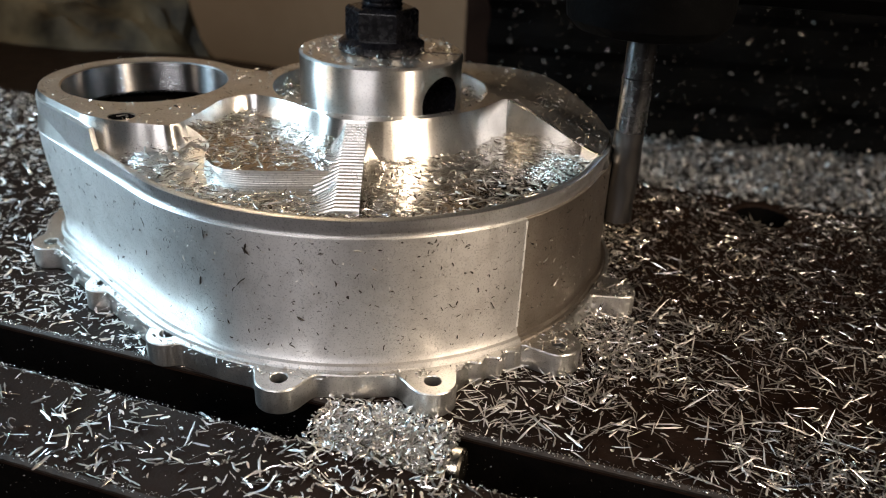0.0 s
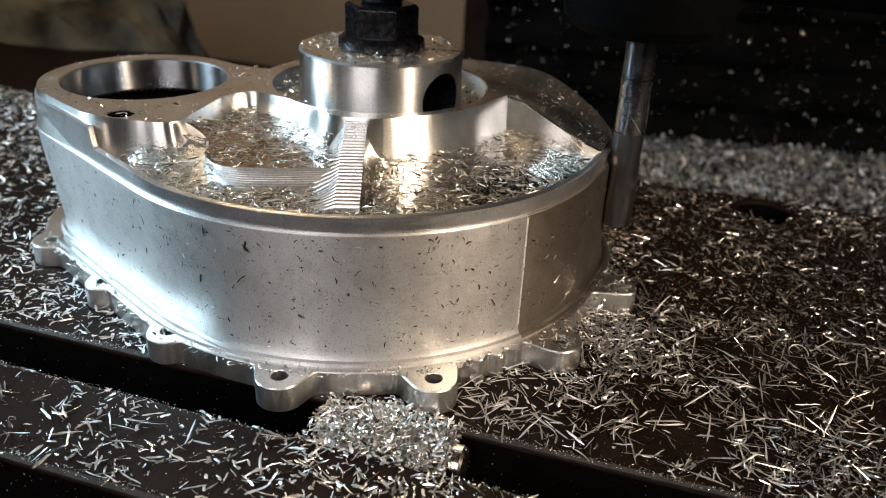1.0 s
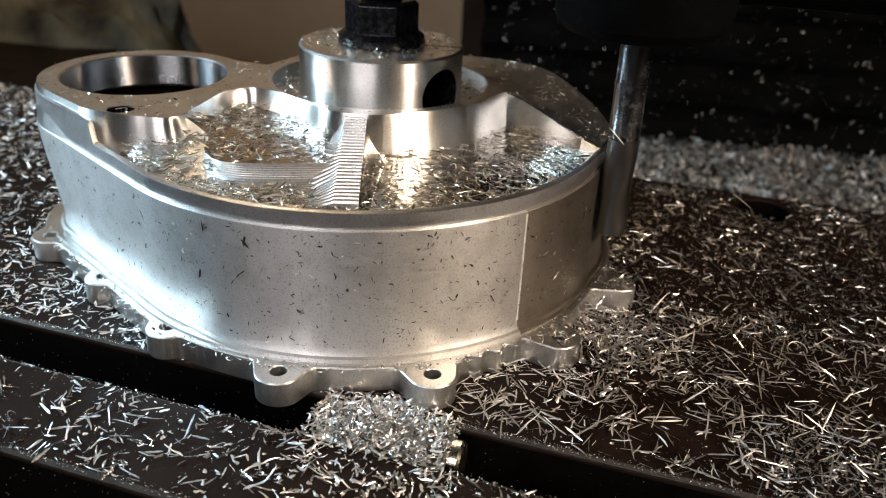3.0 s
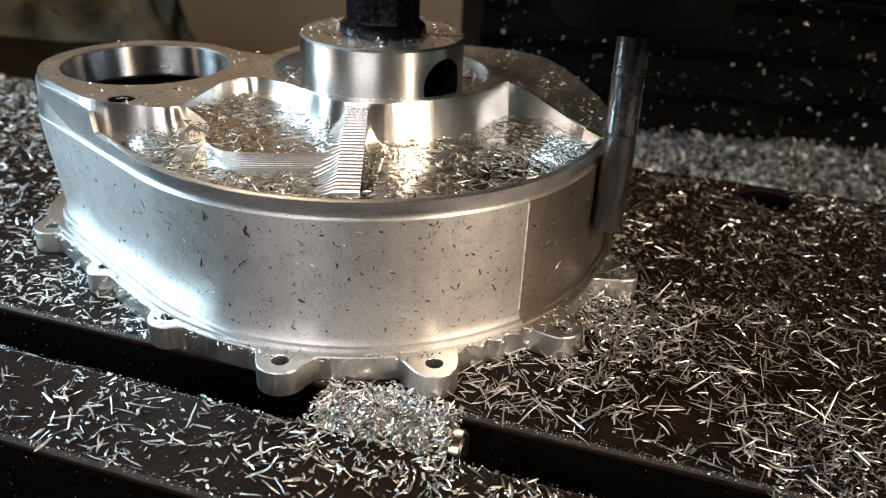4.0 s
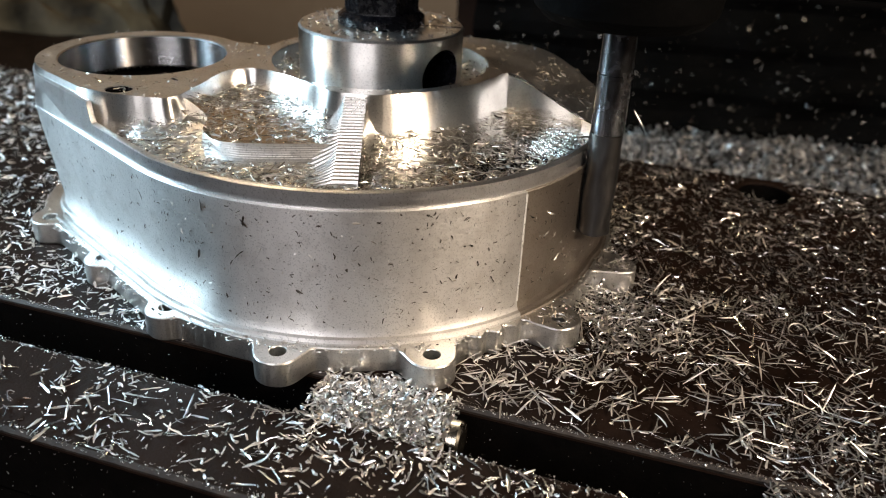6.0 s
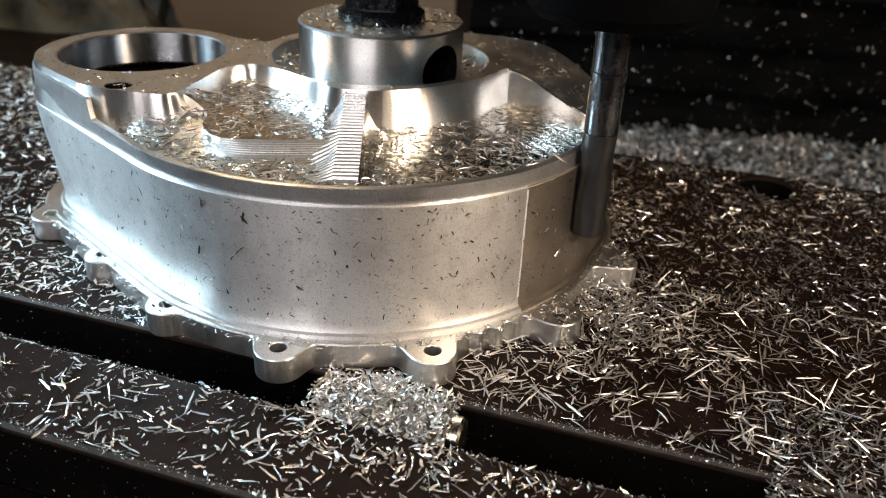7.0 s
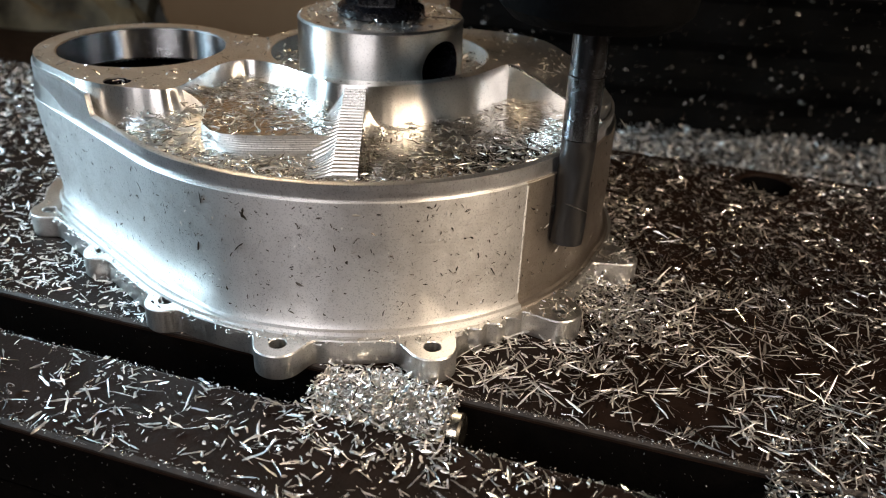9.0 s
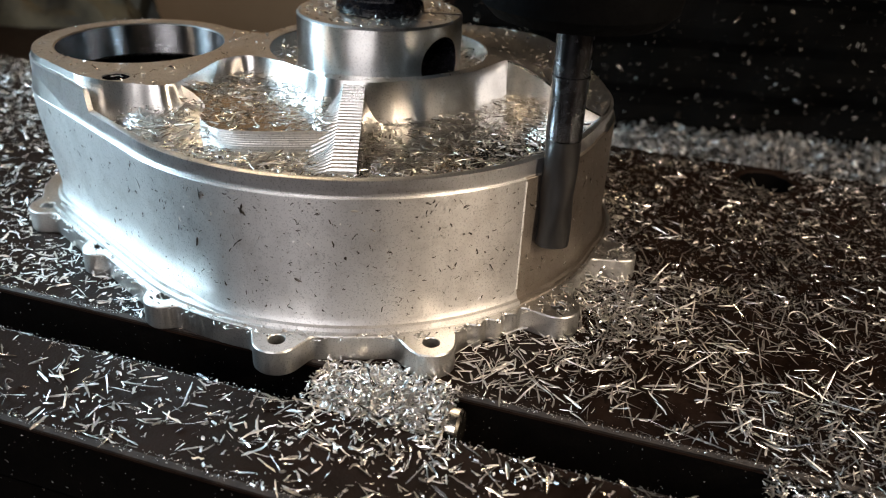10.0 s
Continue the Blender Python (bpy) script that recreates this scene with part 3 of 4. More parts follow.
    lp = loft(bm, [ring(BOSS, R_BOSS, n, Z_BOSS - 0.8), ring(BOSS, R_BOSS - 0.7, n, Z_BOSS)])
    bm.faces.new(lp[-1])
    part("boss_face", bm, M_DECK, h)
    bm = bmesh.new()
    v = box(bm, (14, -0.9, Z_BOSS - 0.05), (R_BOSS - 0.8, 0.9, Z_BOSS + 0.12))
    bmesh.ops.rotate(bm, verts=v, cent=(0, 0, 0), matrix=Matrix.Rotation(radians(12), 3, "Z"))
    bmesh.ops.translate(bm, verts=v, vec=(BOSS[0] * K, BOSS[1] * K, 0))
    part("split_line", bm, M_BLACK, h, "dark slit across the boss")
    return h


HOUSING = build_housing()


def build_nut():
    nut = tagged(new("clamp_nut"), "black oiled hexagon flange nut on a stud, clamping the boss", "nut")
    bm = bmesh.new()
    z = Z_BOSS
    lp = loft(bm, [ring(BOSS, 15.8, 64, z + 0.02), ring(BOSS, 16.4, 64, z + 0.6), ring(BOSS, 16.2, 64, z + 3.2), ring(BOSS, 14.0, 64, z + 5.0), ring(BOSS, 12.0, 64, z + 5.2)])
    bm.faces.new(lp[-1])
    part("flange", bm, M_BLACK, nut, smooth=True)
    bm = bmesh.new()
    s = radians(14)
    lp = loft(bm, [ring(BOSS, 13.3, 6, z + 4, s), ring(BOSS, 13.9, 6, z + 4.6, s), ring(BOSS, 13.9, 6, z + 15.0, s), ring(BOSS, 12.6, 6, z + 16.2, s)])
    bm.faces.new(lp[-1])
    part("hexagon", bevel(bm, 0.35), M_BLACK, nut)
    bm = bmesh.new()
    loops = []
    for i in range(40):
        loops.append(ring(BOSS, 7.9 if i % 2 else 7.1, 40, z + 16.1 + i * 0.9))
    lp = loft(bm, loops)
    bm.faces.new(lp[-1])
    part("threaded_stud", bm, M_BLACK, nut, smooth=True)


build_nut()


def build_slot_bar():
    bar = tagged(new("slot_bar"), "brass-coloured metal bar end lying in the T-slot under chips", "clamp bar")
    bm = bmesh.new()
    box(bm, (-84, 157.0, -23.4), (-42.5, 169.5, -7.5))
    part("bar", bevel(bm, 0.8), M_BRASS, bar)
    bm = bmesh.new()
    lp = loft(bm, [[(x, 163 + r * math.cos(g), -5 + r * math.sin(g)) for g in np.linspace(0, 2 * math.pi, 24, endpoint=False)]
                   for x, r in ((-43, 5.7), (-40.2, 5.7), (-39.4, 5.0))])
    bm.faces.new(lp[-1])
    part("bar_end", bm, M_BRASS, bar, "bright turned bar end", smooth=True)


build_slot_bar()


# ---- the spindle ----
Z_TIP = 28.0


def build_spindle():
    """Origin on the tool's axis at the table's height."""
    sp = tagged(new("spindle"), "black milling spindle with a slim end mill cutting the wall", "spindle")
    o = (0, 0)
    bm = bmesh.new()
    lp = loft(bm, [ring(o, 17.0, 72, 95.3), ring(o, 23.0, 72, 96.6), ring(o, 26.4, 72, 100), ring(o, 27.2, 72, 105), ring(o, 27.2, 72, 118), ring(o, 25, 72, 119),
                   ring(o, 25, 72, 124), ring(o, 42, 72, 128), ring(o, 42, 72, 220), ring(o, 5, 72, 221)])
    bm.faces.new(lp[0])
    part("tool_holder", bm, M_RUBBER, sp, "black collet holder", smooth=True)
    bm = bmesh.new()
    box(bm, (-6, 30, 101), (110, 120, 330))
    part("spindle_head", bevel(bm, 14, 3), M_RUBBER, sp, "black cast spindle head")
    mill = part("end_mill", *shank(), sp, "slim spinning steel end mill", smooth=True)
    bm = bmesh.new()
    n, loops = 36, []
    for k in range(41):
        z = Z_TIP + (62 - Z_TIP) * k / 40
        loops.append([((5.15 + 0.2 * math.cos(3 * (g - z * 0.09))) * math.cos(g), (5.15 + 0.2 * math.cos(3 * (g - z * 0.09))) * math.sin(g), z)
                      for g in np.linspace(0, 2 * math.pi, n, endpoint=False)])
    lp = loft(bm, loops)
    bm.faces.new(lp[0])
    part("fluted_end", bm, M_FLUTE, mill, "whirling fluted cutting end", smooth=True)
    return sp, mill


def shank():
    bm = bmesh.new()
    o = (0, 0)
    loft(bm, [ring(o, 5.0, 48, 61.8), ring(o, 5.2, 48, 62.5), ring(o, 5.2, 48, 79.4), ring(o, 5.45, 48, 79.6), ring(o, 5.45, 48, 80.6),
              ring(o, 5.2, 48, 80.8), ring(o, 5.2, 48, 96.5)])
    return bm, M_TOOL


SPINDLE, MILL = build_spindle()


# ---- the machine behind the table ----
Z_BASE = -66.0
MACHINE = []


def build_machine():
    base = tagged(new("machine_base"), "dark machine saddle below the table, strewn with chips", "machine base", kind="structure")
    bm = bmesh.new()
    n = 40
    loft(bm, [[(x, y, Z_BASE + 2.5 * noise.noise(Vector((x * 0.02, y * 0.02, 0)))) for x in np.linspace(-900, 700, n)] for y in np.linspace(-100, 760, n)], closed=False)
    part("saddle_top", bm, M_IRON, base)
    col = tagged(new("column_cover"), "black rubber way cover spattered with chips", "way cover", kind="structure")
    bm = bmesh.new()
    loops = []
    for x in np.linspace(-160, 700, 60):
        y = 662 + (x + 26) * 0.17
        front = [(x, y + 10 * noise.noise(Vector((x * 0.02, z * 0.03, 5))) + (6 if int((z + 70) / 18) % 2 else 0), z) for z in np.arange(-72, 420, 9)]
        loops.append(front + [(x, y + 60, front[-1][2]), (x, y + 60, front[0][2])])
    loft(bm, loops)
    part("cover", bm, M_RUBBER, col)
    post = tagged(new("post"), "dark brown painted upright post of the machine", "post", kind="structure")
    bm = bmesh.new()
    box(bm, (-278, 990, -300), (-218, 1040, 900))
    part("upright", bevel(bm, 3), M_POST, post)
    wall = tagged(new("wall_north"), "beige painted workshop wall, softly lit", "wall", kind="structure")
    bm = bmesh.new()
    loft(bm, [[(-2400, y, z), (1500, y, z)] for y, z in ((1600, -900), (1600, 1800), (1720, 1800), (1720, -900))], closed=False)
    part("plaster", bm, M_PAINT, wall)
    MACHINE.extend([base, col, post])
    bag = tagged(new("plastic_sheet"), "crumpled dusty plastic sheet hanging behind the table", "plastic sheet")
    bm = bmesh.new()
    bmesh.ops.create_icosphere(bm, subdivisions=5, radius=1)
    for v in bm.verts:
        c = v.co.copy()
        w = 1 + 0.30 * noise.noise(c * 1.7) + 0.16 * abs(noise.noise(c * 4.1)) + 0.07 * abs(noise.noise(c * 9))
        v.co = Vector((-0.75 + 0.27 * c.x * w, 0.80 + 0.10 * c.y * w, -0.225 + 0.21 * c.z * w))
    part("sheet", bm, M_FILM, bag, smooth=True)
    MACHINE.append(bag)


build_machine()


def build_room():
    room = tagged(new("room_shell"), "dim dark workshop closing the place around the machine", "room", kind="structure")
    bm = bmesh.new()
    box(bm, (-2500, -1800, -900), (1600, 1800, 1900))
    bmesh.ops.reverse_faces(bm, faces=bm.faces)
    part("shell", bm, M_ROOM, room)


build_room()


# ---- chips ----
RNG = np.random.default_rng(7)


def chips(name, xyz, length, width, label, tilt=0.25, parent=None, normal=None, curl=0.6, material=None):
    """Bent three-sided slivers lying at the points xyz (mm), as one mesh."""
    n = len(xyz)
    ln = length[0] + (length[1] - length[0]) * RNG.random(n) ** 2.2
    wd = width[0] + (width[1] - width[0]) * RNG.random(n)
    ang = RNG.random(n) * 2 * math.pi
    d = np.c_[np.cos(ang), np.sin(ang), RNG.normal(0, tilt, n)]
    d /= np.linalg.norm(d, axis=1)[:, None]
    up = np.c_[RNG.normal(0, 0.5, n), RNG.normal(0, 0.5, n), np.ones(n)]
    if normal is not None:
        t = np.cross(normal, RNG.normal(0, 1, (n, 3)))
        d = t / np.linalg.norm(t, axis=1)[:, None] + normal * RNG.normal(0, tilt, (n, 1))
        d /= np.linalg.norm(d, axis=1)[:, None]
        up = normal + RNG.normal(0, 0.3, (n, 3))
    sd = np.cross(up, d)
    sd /= np.linalg.norm(sd, axis=1)[:, None]
    up = np.cross(d, sd)
    k = RNG.normal(0, curl, n)
    lift = np.abs(d[:, 2]) * ln * 0.5 * (normal is None)
    verts = np.zeros((n, 5, 3, 3))
    for i, u in enumerate((-0.5, -0.25, 0.02, 0.27, 0.5)):
        c = xyz + d * (u * ln)[:, None] + sd * (k * ln * (u * u - 0.1))[:, None] + up * (np.abs(k) * 0.3 * ln * u * u)[:, None]
        c[:, 2] += lift + 0.12
        c += sd * (RNG.normal(0, 0.14, n) * wd)[:, None]
        w = wd * (0.35, 1.0, 0.85, 0.95, 0.2)[i] * RNG.uniform(0.55, 1.2, n) * 0.5
        verts[:, i, 0] = c + sd * w[:, None]
        verts[:, i, 1] = c - sd * w[:, None]
        verts[:, i, 2] = c + up * (RNG.uniform(0.1, 0.5, n) * w)[:, None] + sd * (RNG.uniform(-0.6, 0.6, n) * w)[:, None]
    base = []
    for i in range(4):
        for a, b in ((0, 1), (1, 2), (2, 0)):
            base.append((i * 3 + a, i * 3 + b, i * 3 + 3 + b, i * 3 + 3 + a))
    faces = (np.array(base)[None] + (np.arange(n) * 15)[:, None, None]).reshape(-1, 4)
    me = bpy.data.meshes.new(name)
    me.from_pydata((verts.reshape(-1, 3) * K).tolist(), [], faces.tolist())
    ob = mesh_part(name, me, material or M_CHIP, parent)
    return tagged(ob, label, "metal chips", kind="stuff") if parent is None else ob


def scatter(n, x0, x1, y0, y1, clump=0.0, scale=0.03, seed=0):
    p = np.c_[RNG.uniform(x0, x1, n), RNG.uniform(y0, y1, n)]
    if clump:
        f = np.array([noise.fractal(Vector((x * scale, y * scale, seed)), 0.8, 2.0, 3) for x, y in p])
        p = p[RNG.random(n) < np.clip(0.55 + clump * f, 0.02, 1)]
    return p


def on_table(p, keep=0.0):
    ok = ~inside(FLANGE[::3], p)
    for i, (a, b) in enumerate(SLOTS):
        ok &= ~((p[:, 1] > a - 1) & (p[:, 1] < b + 1))
    ok &= np.hypot(p[:, 0] - TABLE_HOLE[0], p[:, 1] - TABLE_HOLE[1]) > R_HOLE - 1 + 3 * RNG.random(len(p))
    return p[ok & (p[:, 1] > TABLE_Y0 + 1) & (p[:, 1] < TABLE_Y1)]


def heap(p, z=0.0, depth=0.0):
    return np.c_[p, z + RNG.random(len(p)) ** 1.5 * depth]


def on_wall(i, z):
    low, high = wall_at(10.0)[i], OUTLINE[i]
    return low + (high - low) * np.clip((z - 10) / 36, 0, 1)[:, None]


def build_chips():
    right = on_table(scatter(8400, -45, 260, 172, 384, 0.9, 0.03, 1))
    chips("chips_on_table", heap(right, 0, 2.2), (1.8, 11), (0.3, 0.75), "bright aluminium needles strewn over the dark table", curl=0.06)
    near = on_table(scatter(3100, -50, 130, 172, 262, 0.8, 0.05, 11))
    chips("needle_chips", heap(near, 0, 1.6), (3.0, 12.0), (0.4, 0.8), "long thin aluminium needles thrown on the table", curl=0.045, material=M_DULL)
    back = on_table(scatter(11000, -30, 260, 250, 384, 0.5, 0.03, 2))
    chips("fine_chips", heap(back, 0, 3.0), (1.2, 6), (0.4, 1.1), "dense fine aluminium chips on the back of the table")
    left = on_table(scatter(24000, -480, -120, 172, 388, 0.5, 0.03, 3))
    chips("chips_left", heap(left, 0, 2.2), (1.6, 6.0), (0.4, 1.0), "dull aluminium chips lying thickly beside the housing", curl=0.25, material=M_DULL)
    front = on_table(scatter(1900, -260, 60, 120, 153, 1.1, 0.07, 4))
    chips("front_chips", heap(front, 0, 0.8), (1.6, 7.5), (0.45, 1.0), "scattered aluminium slivers on the front strip of the table", curl=0.12)
    n = 300
    g = on_table(np.c_[RNG.normal(-58, 22, n), RNG.normal(147, 7, n)])
    chips("spilled_chips", heap(g, 0, 1.0), (1.2, 6), (0.4, 1.0), "aluminium chips spilled before the heap", 0.2, curl=0.4)
    dust = on_table(scatter(14000, -260, 200, 120, 300, 0.4, 0.06, 5))
    chips("chip_dust", heap(dust, 0, 0.2), (0.2, 0.8), (0.15, 0.4), "fine glittering metal dust on the table", curl=0.1)
    dust = on_table(scatter(16000, -40, 260, 225, 384, 0.3, 0.05, 15))
    chips("back_dust", heap(dust, 0, 0.5), (0.4, 1.8), (0.2, 0.6), "dull fine metal dust over the back of the table", curl=0.2)
    # heap before the flange, over the bar
    n = 3200
    g = np.c_[RNG.normal(-62, 12.5, n), RNG.normal(163.5, 5.6, n)]
    g = g[~inside(FLANGE[::3], g) & (g[:, 0] > -84) & (g[:, 0] < -42.5) & (g[:, 1] > 151)]
    top = 1.9 * np.exp(-((g[:, 0] + 62) / 17) ** 2 - ((g[:, 1] - 165) / 9) ** 2)
    chips("chip_heap", np.c_[g, -1 + (top + 1.6) * RNG.random(len(g))], (1.4, 4.6), (0.55, 1.3), "heap of curled aluminium chips before the flange", 0.4, curl=0.5)
    n = 900
    g = np.c_[RNG.normal(-12, 13, n), RNG.normal(232, 16, n)]
    g = g[~inside(FLANGE[::3], g)]
    chips("side_heap", heap(g, 0, 3.5), (1.2, 5.5), (0.6, 1.4), "loose heap of aluminium chips beside the flange", 0.45, curl=0.9)
    for (lx, ly), m in ((TABS[4], 70), (TABS[5], 150)):
        g = RNG.normal(0, 4.2, (m, 2)) + (lx + 0.5, ly - 1)
        g = g[inside(FLANGE[::3], g) & ~inside(OUTLINE[::3], g)]
        chips("lug_chips", heap(g, Z_FLANGE, 1.2), (1.2, 5.0), (0.35, 0.9), "aluminium chips lying on a bolt lug", 0.2, curl=0.2)
    # slots filled with chips
    for (a, b), x0, x1 in ((SLOTS[0], 39, 200),):
        m = int((x1 - x0) * 26)
        chips("slot_chips", heap(scatter(m, x0, x1, a - 1, b + 1), -4.0, 4.8), (1.0, 4.6), (0.3, 0.8), "aluminium chips filling a table slot", 0.35)
    corner = on_table(np.r_[scatter(2600, 44, 130, 122, 153, 0.4, 0.05, 17), scatter(2400, 40, 130, 172, 205, 0.4, 0.05, 18)])
    chips("corner_chips", heap(corner, 0, 1.5), (0.8, 4.6), (0.3, 0.7), "dense small aluminium chips where they bury the slot", 0.25, curl=0.2)
    for name, y, z0, n, x0, x1 in (("slot_specks", 171.0, -20, 260, -260, 60), ("front_specks", 119.9, -50, 900, -270, 60)):
        p = np.c_[RNG.uniform(x0, x1, n), np.full(n, y), RNG.uniform(z0, -2.5, n)]
        chips(name, p, (0.15, 1.0), (0.12, 0.35), "tiny chips stuck to the shade-black side of the table", 0.1, normal=np.tile((0.0, -1.0, 0.0), (n, 1)), curl=0.2)
    p = np.r_[scatter(1500, -260, 60, 171.0, 173.2), scatter(900, -260, 60, 151.2, 153.2), scatter(900, -260, 60, 120.0, 122.5)]
    chips("edge_grit", heap(p[~inside(FLANGE[::3], p)], -0.1, 0.3), (0.15, 0.9), (0.12, 0.4), "bright metal grit caught along the slot edges", curl=0.1)
    few = scatter(160, -260, 45, 154, 170)
    chips("chips_in_slot", heap(few, -23, 1), (0.5, 2.0), (0.3, 0.7), "few chips at the bottom of the dark slot")
    # on the housing
    pk = np.r_[scatter(420, -176, -141, 192, 206), scatter(3300, -190, -22, 172, 290, 0.6, 0.05, 6), scatter(2600, -160, -84, 176, 250, 0.6, 0.05, 16), scatter(900, -140, -80, 176, 197), scatter(1900, -92, -24, 178, 285, 0.5, 0.06, 19)]
    pk = pk[inside(offset(OUTLINE, -4.5)[::3], pk) & ~inside(DECK, pk)]
    z = np.full(len(pk), Z_POCKET)
    on = inside(STEP_EDGE + STEP_BACK[::-1], pk)
    z[on] = [step_z(x, y) for x, y in pk[on]]
    shelf = ~on & (pk[:, 0] < -131)
    z[shelf] = shelf_z(pk[shelf, 0], pk[shelf, 1]) + 0.2
    far = np.hypot(pk[:, 0] - HUB[0], pk[:, 1] - HUB[1])
    z = np.maximum(z, Z_POCKET + 4.3 * np.clip((far - 78) / 12, 0, 1) * (pk[:, 0] > -150))
    chips("pocket_chips", np.c_[pk, z + 0.2 + RNG.random(len(pk)) * 1.5], (2.0, 6.4), (0.35, 0.8), "aluminium chips lying in the pocket of the housing", 0.12, curl=0.09, material=M_OILED)
    dk = scatter(6000, -235, -20, 190, 368, 0.8, 0.05, 7)
    dk = dk[inside(DECK, dk) & (np.hypot(dk[:, 0] - BORE[0], dk[:, 1] - BORE[1]) > R_BORE + 1.5) & (np.hypot(dk[:, 0] - BOSS[0], dk[:, 1] - BOSS[1]) > 42)]
    chips("deck_chips", np.c_[dk, [deck_z(x) for x in dk[:, 0]] + 0.6 * RNG.random(len(dk))], (0.6, 3.4), (0.3, 1.0), "small chips on the deck of the housing", 0.25, material=M_OILED)
    g = RNG.random(520) * 2 * math.pi
    r = R_BOSS + 0.8 + 9 * RNG.random(520)
    chips("groove_chips", heap(np.c_[BOSS[0] + r * np.cos(g), BOSS[1] + r * np.sin(g)], Z_DECK - 6.8, 4), (1, 4.5), (0.5, 1.3), "chips filling the groove round the boss", 0.4)
    g = RNG.random(520) * 2 * math.pi
    r = 15.5 + 14.5 * RNG.random(520)
    chips("boss_chips", heap(np.c_[BOSS[0] + r * np.cos(g), BOSS[1] + r * np.sin(g)], Z_BOSS, 0.8), (0.8, 3.6), (0.4, 1.0), "chips lying on the boss round the nut", 0.4, material=M_OILED)
    # stuck to the wall, and on the flange
    nrm = offset(OUTLINE, 1) - OUTLINE
    i = RNG.integers(0, 900, 2300)
    keep = (OUTLINE[i, 1] < 275) & ((OUTLINE[i, 0] > -140) | (RNG.random(len(i)) < 0.4))
    i = i[keep]
    z = 12 + (Z_LEDGE - 13) * RNG.random(len(i))
    chips("wall_chips", np.c_[on_wall(i, z) + nrm[i] * 0.12, z], (0.3, 1.9), (0.2, 0.55), "tiny chips stuck to the oily wall", 0.1, normal=np.c_[nrm[i], np.zeros(len(i))], curl=0.3, material=M_SPECK)
    i = RNG.integers(0, 900, 150)
    i = i[OUTLINE[i, 1] < 275]
    z = 14 + (Z_LEDGE - 16) * RNG.random(len(i))
    chips("wall_slivers", np.c_[on_wall(i, z) + nrm[i] * 0.15, z], (1.2, 4.2), (0.3, 0.8), "oily slivers stuck to the wall", 0.15,
          normal=np.c_[nrm[i], np.zeros(len(i))], curl=0.3, material=M_SPECK)
    i = RNG.integers(0, 900, 1000)
    i = i[OUTLINE[i, 1] < 280]
    chips("flange_chips", np.c_[OUTLINE[i] + nrm[i] * RNG.uniform(2.4, 7, (len(i), 1)), np.full(len(i), Z_FLANGE)], (0.5, 2.6), (0.3, 0.8), "small chips on the flange")


build_chips()


def build_machine_chips():
    p = scatter(30000, -60, 420, 560, 700, 0.35, 0.02, 8)
    chips("saddle_chips", heap(p, Z_BASE, 10), (1.5, 6), (0.7, 2.0), "thick bed of bright chips on the machine saddle", 0.5, material=M_DULL)
    MACHINE.append(bpy.data.objects["saddle_chips"])
    p = scatter(2600, -480, 60, -60, 118, 0.4, 0.03, 9)
    chips("apron_chips", heap(p, Z_BASE, 2), (1, 4), (0.5, 1.2), "chips on the dark apron before the table")
    MACHINE.append(bpy.data.objects["apron_chips"])
    n = 1800
    x = RNG.uniform(-150, 420, n)
    z = -60 + 180 * RNG.random(n)
    y = 662 + (x + 26) * 0.17 - 8
    chips("cover_chips", np.c_[x, y, z], (0.6, 4), (0.3, 0.9), "chips clinging to the black way cover", 0.3, normal=np.tile((0.17, -0.98, 0.0), (n, 1)), material=M_SPECK)
    MACHINE.append(bpy.data.objects["cover_chips"])


build_machine_chips()


def build_curl(x, y, r, turn, label):
    """A curled ribbon of swarf lying on the table."""
    bm = bmesh.new()
    rows_ = []
    for k in range(19):
        g = radians(210 * k / 18)
        w = 0.75 * math.sin(math.pi * (k + 0.7) / 19.4) ** 0.5
        for_c = (r * math.cos(g), r * math.sin(g))
        rr = [(for_c[0] * q, for_c[1] * q, z + 0.9 + 0.5 * math.sin(g * 1.3)) for q, z in ((1, -w), (1, w), (0.9, w * 0.8), (0.9, -w * 0.8))]
        rows_.append(rr)
    loft(bm, rows_)
    ob = part("curled_chip", bm, M_CHIP, smooth=True)
    ob.matrix_basis = pose(x * K, y * K, 0.0006, 14, 8, turn)
    return tagged(ob, label, "metal chip", "curled chips")


for cx, cy, cr, ct in ((51, 246, 3.4, 10), (-158, 130, 1.6, 120), (78, 222, 2.6, 200)):
    build_curl(cx, cy, cr, ct, "curled bright ribbon of aluminium swarf on the table")


# ---- loose chips thrown by the tool ----
THROWN = []


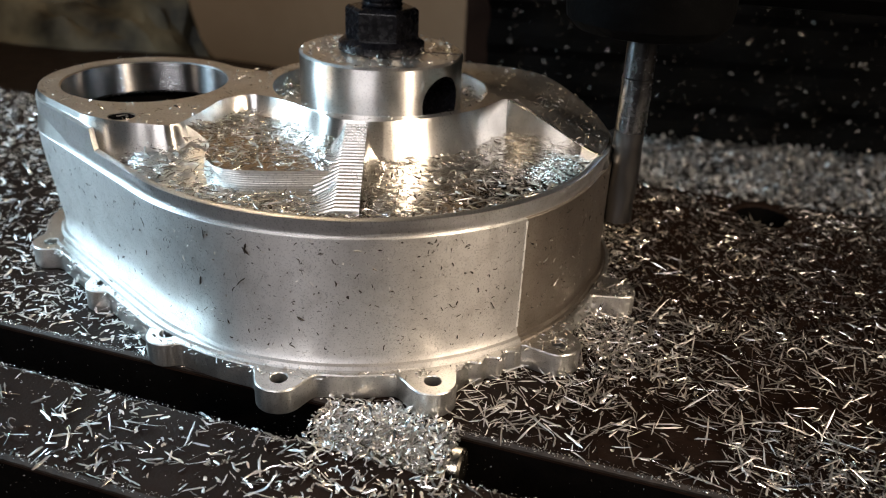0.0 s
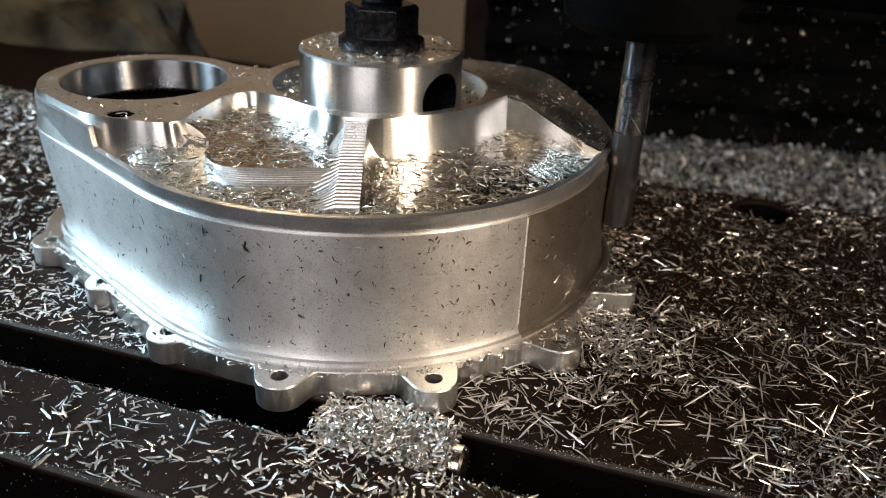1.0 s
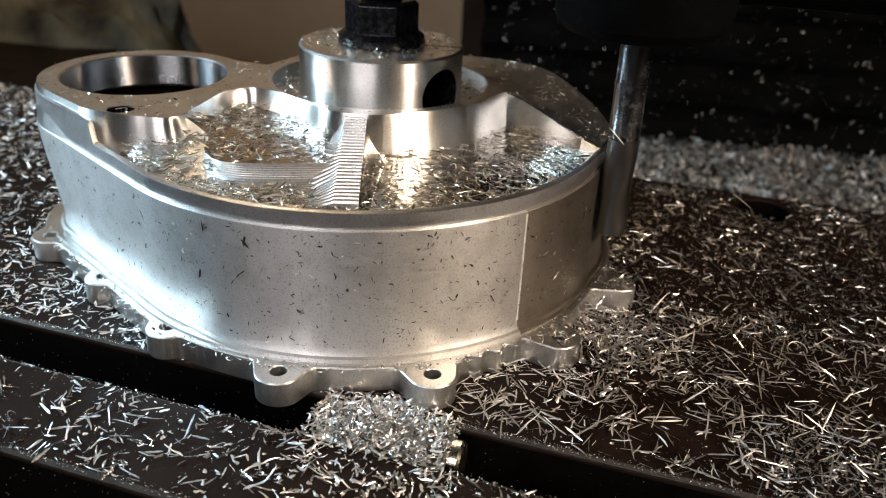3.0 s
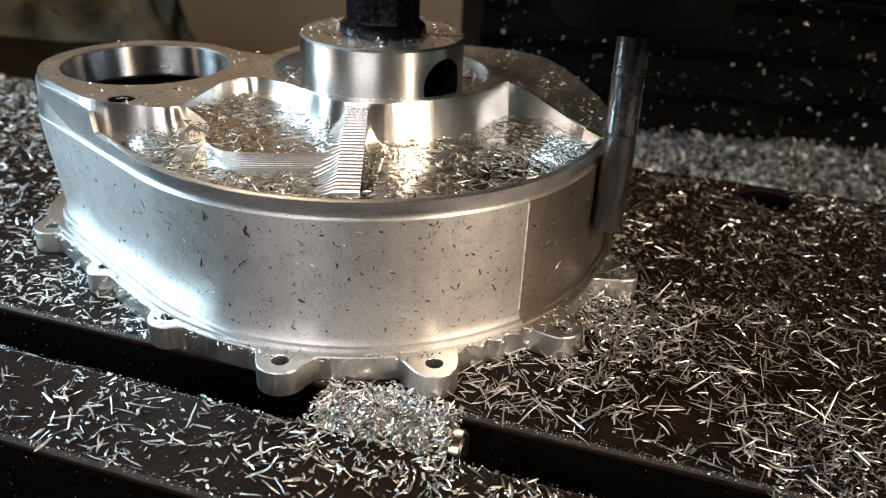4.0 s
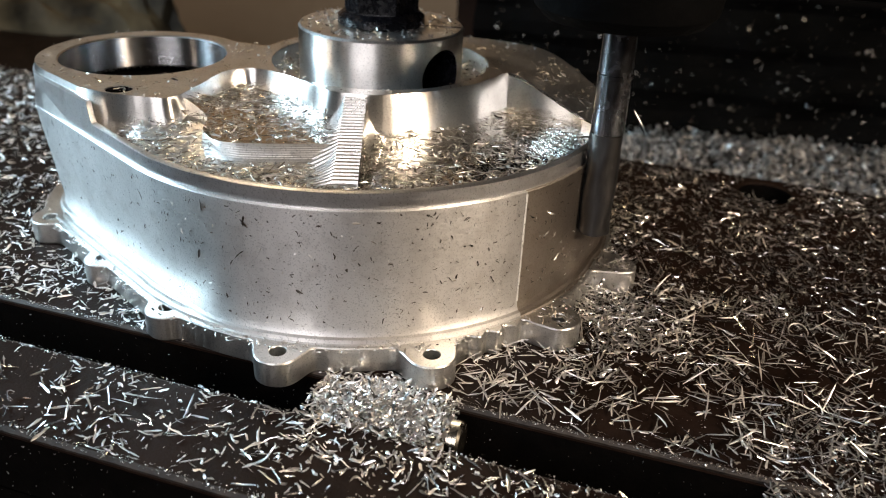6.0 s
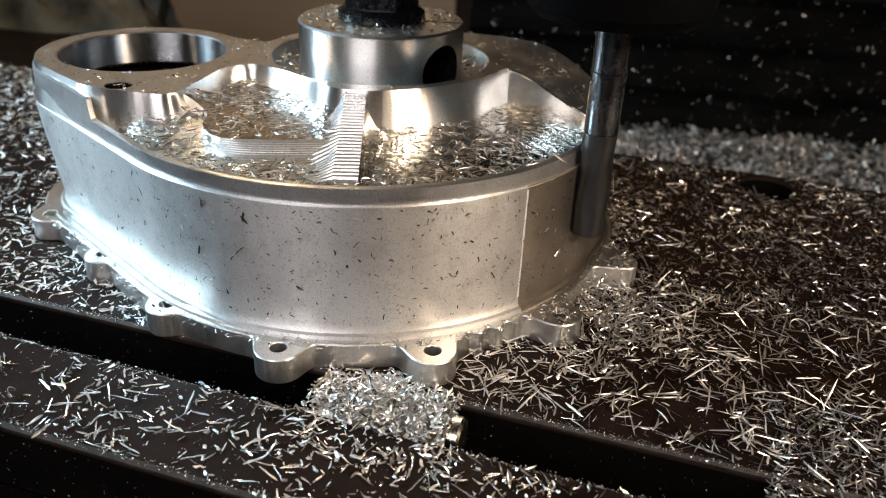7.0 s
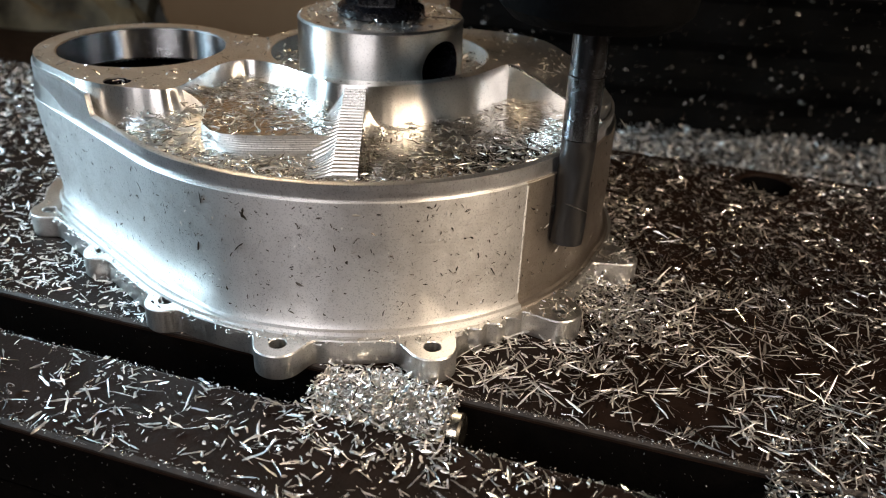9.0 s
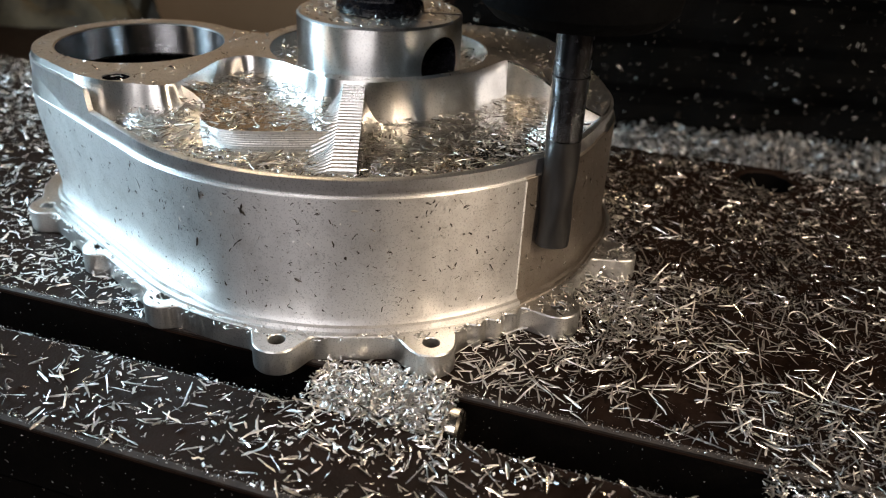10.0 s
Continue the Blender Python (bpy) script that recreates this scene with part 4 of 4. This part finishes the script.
def build_thrown():
    """Single slivers; each leaves the cut at its time and comes to rest on the table."""
    rng = np.random.default_rng(21)
    for k in range(140):
        n, ln, w = 5, rng.uniform(3.0, 8.5), rng.uniform(0.4, 0.8)
        bend = rng.normal(0, 0.18)
        bm = bmesh.new()
        loft(bm, [[(u * ln, bend * ln * (u * u - 0.1) + dy * w * f, 0.2 + dz * w * f) for dy, dz in ((-0.5, 0), (0.5, 0), (0, 0.45))]
                  for u, f in ((-0.5, 0.25), (-0.2, 1.0), (0.2, 0.9), (0.5, 0.15))])
        ob = part("thrown_chip", bm, M_CHIP)
        tagged(ob, "long bright aluminium sliver thrown by the cutter", "metal chip", "thrown chips")
        while True:
            x, y = rng.uniform(-42, 70), rng.uniform(176, 285)
            q = np.array([(x, y)])
            if len(on_table(q)) and rng.random() < math.exp(-((x + 8) / 55) ** 2 - ((y - 212) / 48) ** 2):
                break
        THROWN.append((ob, 0.25 + 9.4 * (k + rng.random() * 0.8) / 140, (x, y, rng.uniform(0.2, 1.8)), rng.uniform(0, 360), rng.uniform(-60, 60), rng.uniform(0.16, 0.3)))


build_thrown()


# ---- what moves ----
PATH_C = (-117.0, 270.0)        # centre of the cutter's path
FEED = [(0, 2.8), (0.5, 1.1), (1, -0.6), (1.5, -2.3), (2, -3.6), (2.5, -5.1), (4, -10.4), (4.5, -12.1), (5, -13.8), (5.5, -15.3), (7, -19.4),
        (7.5, -21.1), (8, -22.8), (8.5, -24.6), (9, -26.4), (9.5, -28.4), (10, -30.2)]


def motions():
    rows = []
    for t, deg in FEED:
        rows.append((t, (PATH_C[0] + 102 * math.cos(radians(deg))) * K, (PATH_C[1] + 102 * math.sin(radians(deg))) * K))
    walk(SPINDLE, [(t, pose(x, y, 0)) for t, x, y in rows])
    walk(MILL, [(k * 0.1, pose(0, 0, 0, 0, 0, -70 * k)) for k in range(101)])
    ts, ds = [t for t, _ in FEED], [d for _, d in FEED]

    def cut(t):
        d = radians(float(np.interp(t, ts, ds)) + 2)
        return Vector(((PATH_C[0] + 100.5 * math.cos(d)) * K, (PATH_C[1] + 100.5 * math.sin(d)) * K, 31 * K))
    for ob, t0, spot, turn, roll, air in THROWN:
        end = Vector(spot) * K
        key = [(t, pose(*cut(t), 0, 90, 0)) for t in (0, t0 * 0.33, t0 * 0.67)] if t0 > 1 else [(0, pose(*cut(0), 0, 90, 0))]
        a = cut(t0)
        key.append((t0, pose(*a, 0, 90, 0)))
        for u in (0.25, 0.5, 0.75):
            p = a + (end - a) * u + Vector((0, 0, 0.05 * u * (1 - u) * 4))
            key.append((t0 + air * u, pose(*p, roll * u, 90 - 90 * u, turn * u * 0.3)))
        key.append((t0 + air, pose(*end, 0, 0, turn * 0.3 + 20)))
        key.append((10, pose(*end, 0, 0, turn * 0.3 + 20)))
        walk(ob, [r for i, r in enumerate(key) if i == 0 or frame(r[0]) > frame(key[i - 1][0])])
    for ob in MACHINE:
        walk(ob, [(t, pose(x - rows[0][1], y - rows[0][2], 0)) for t, x, y in rows])


motions()
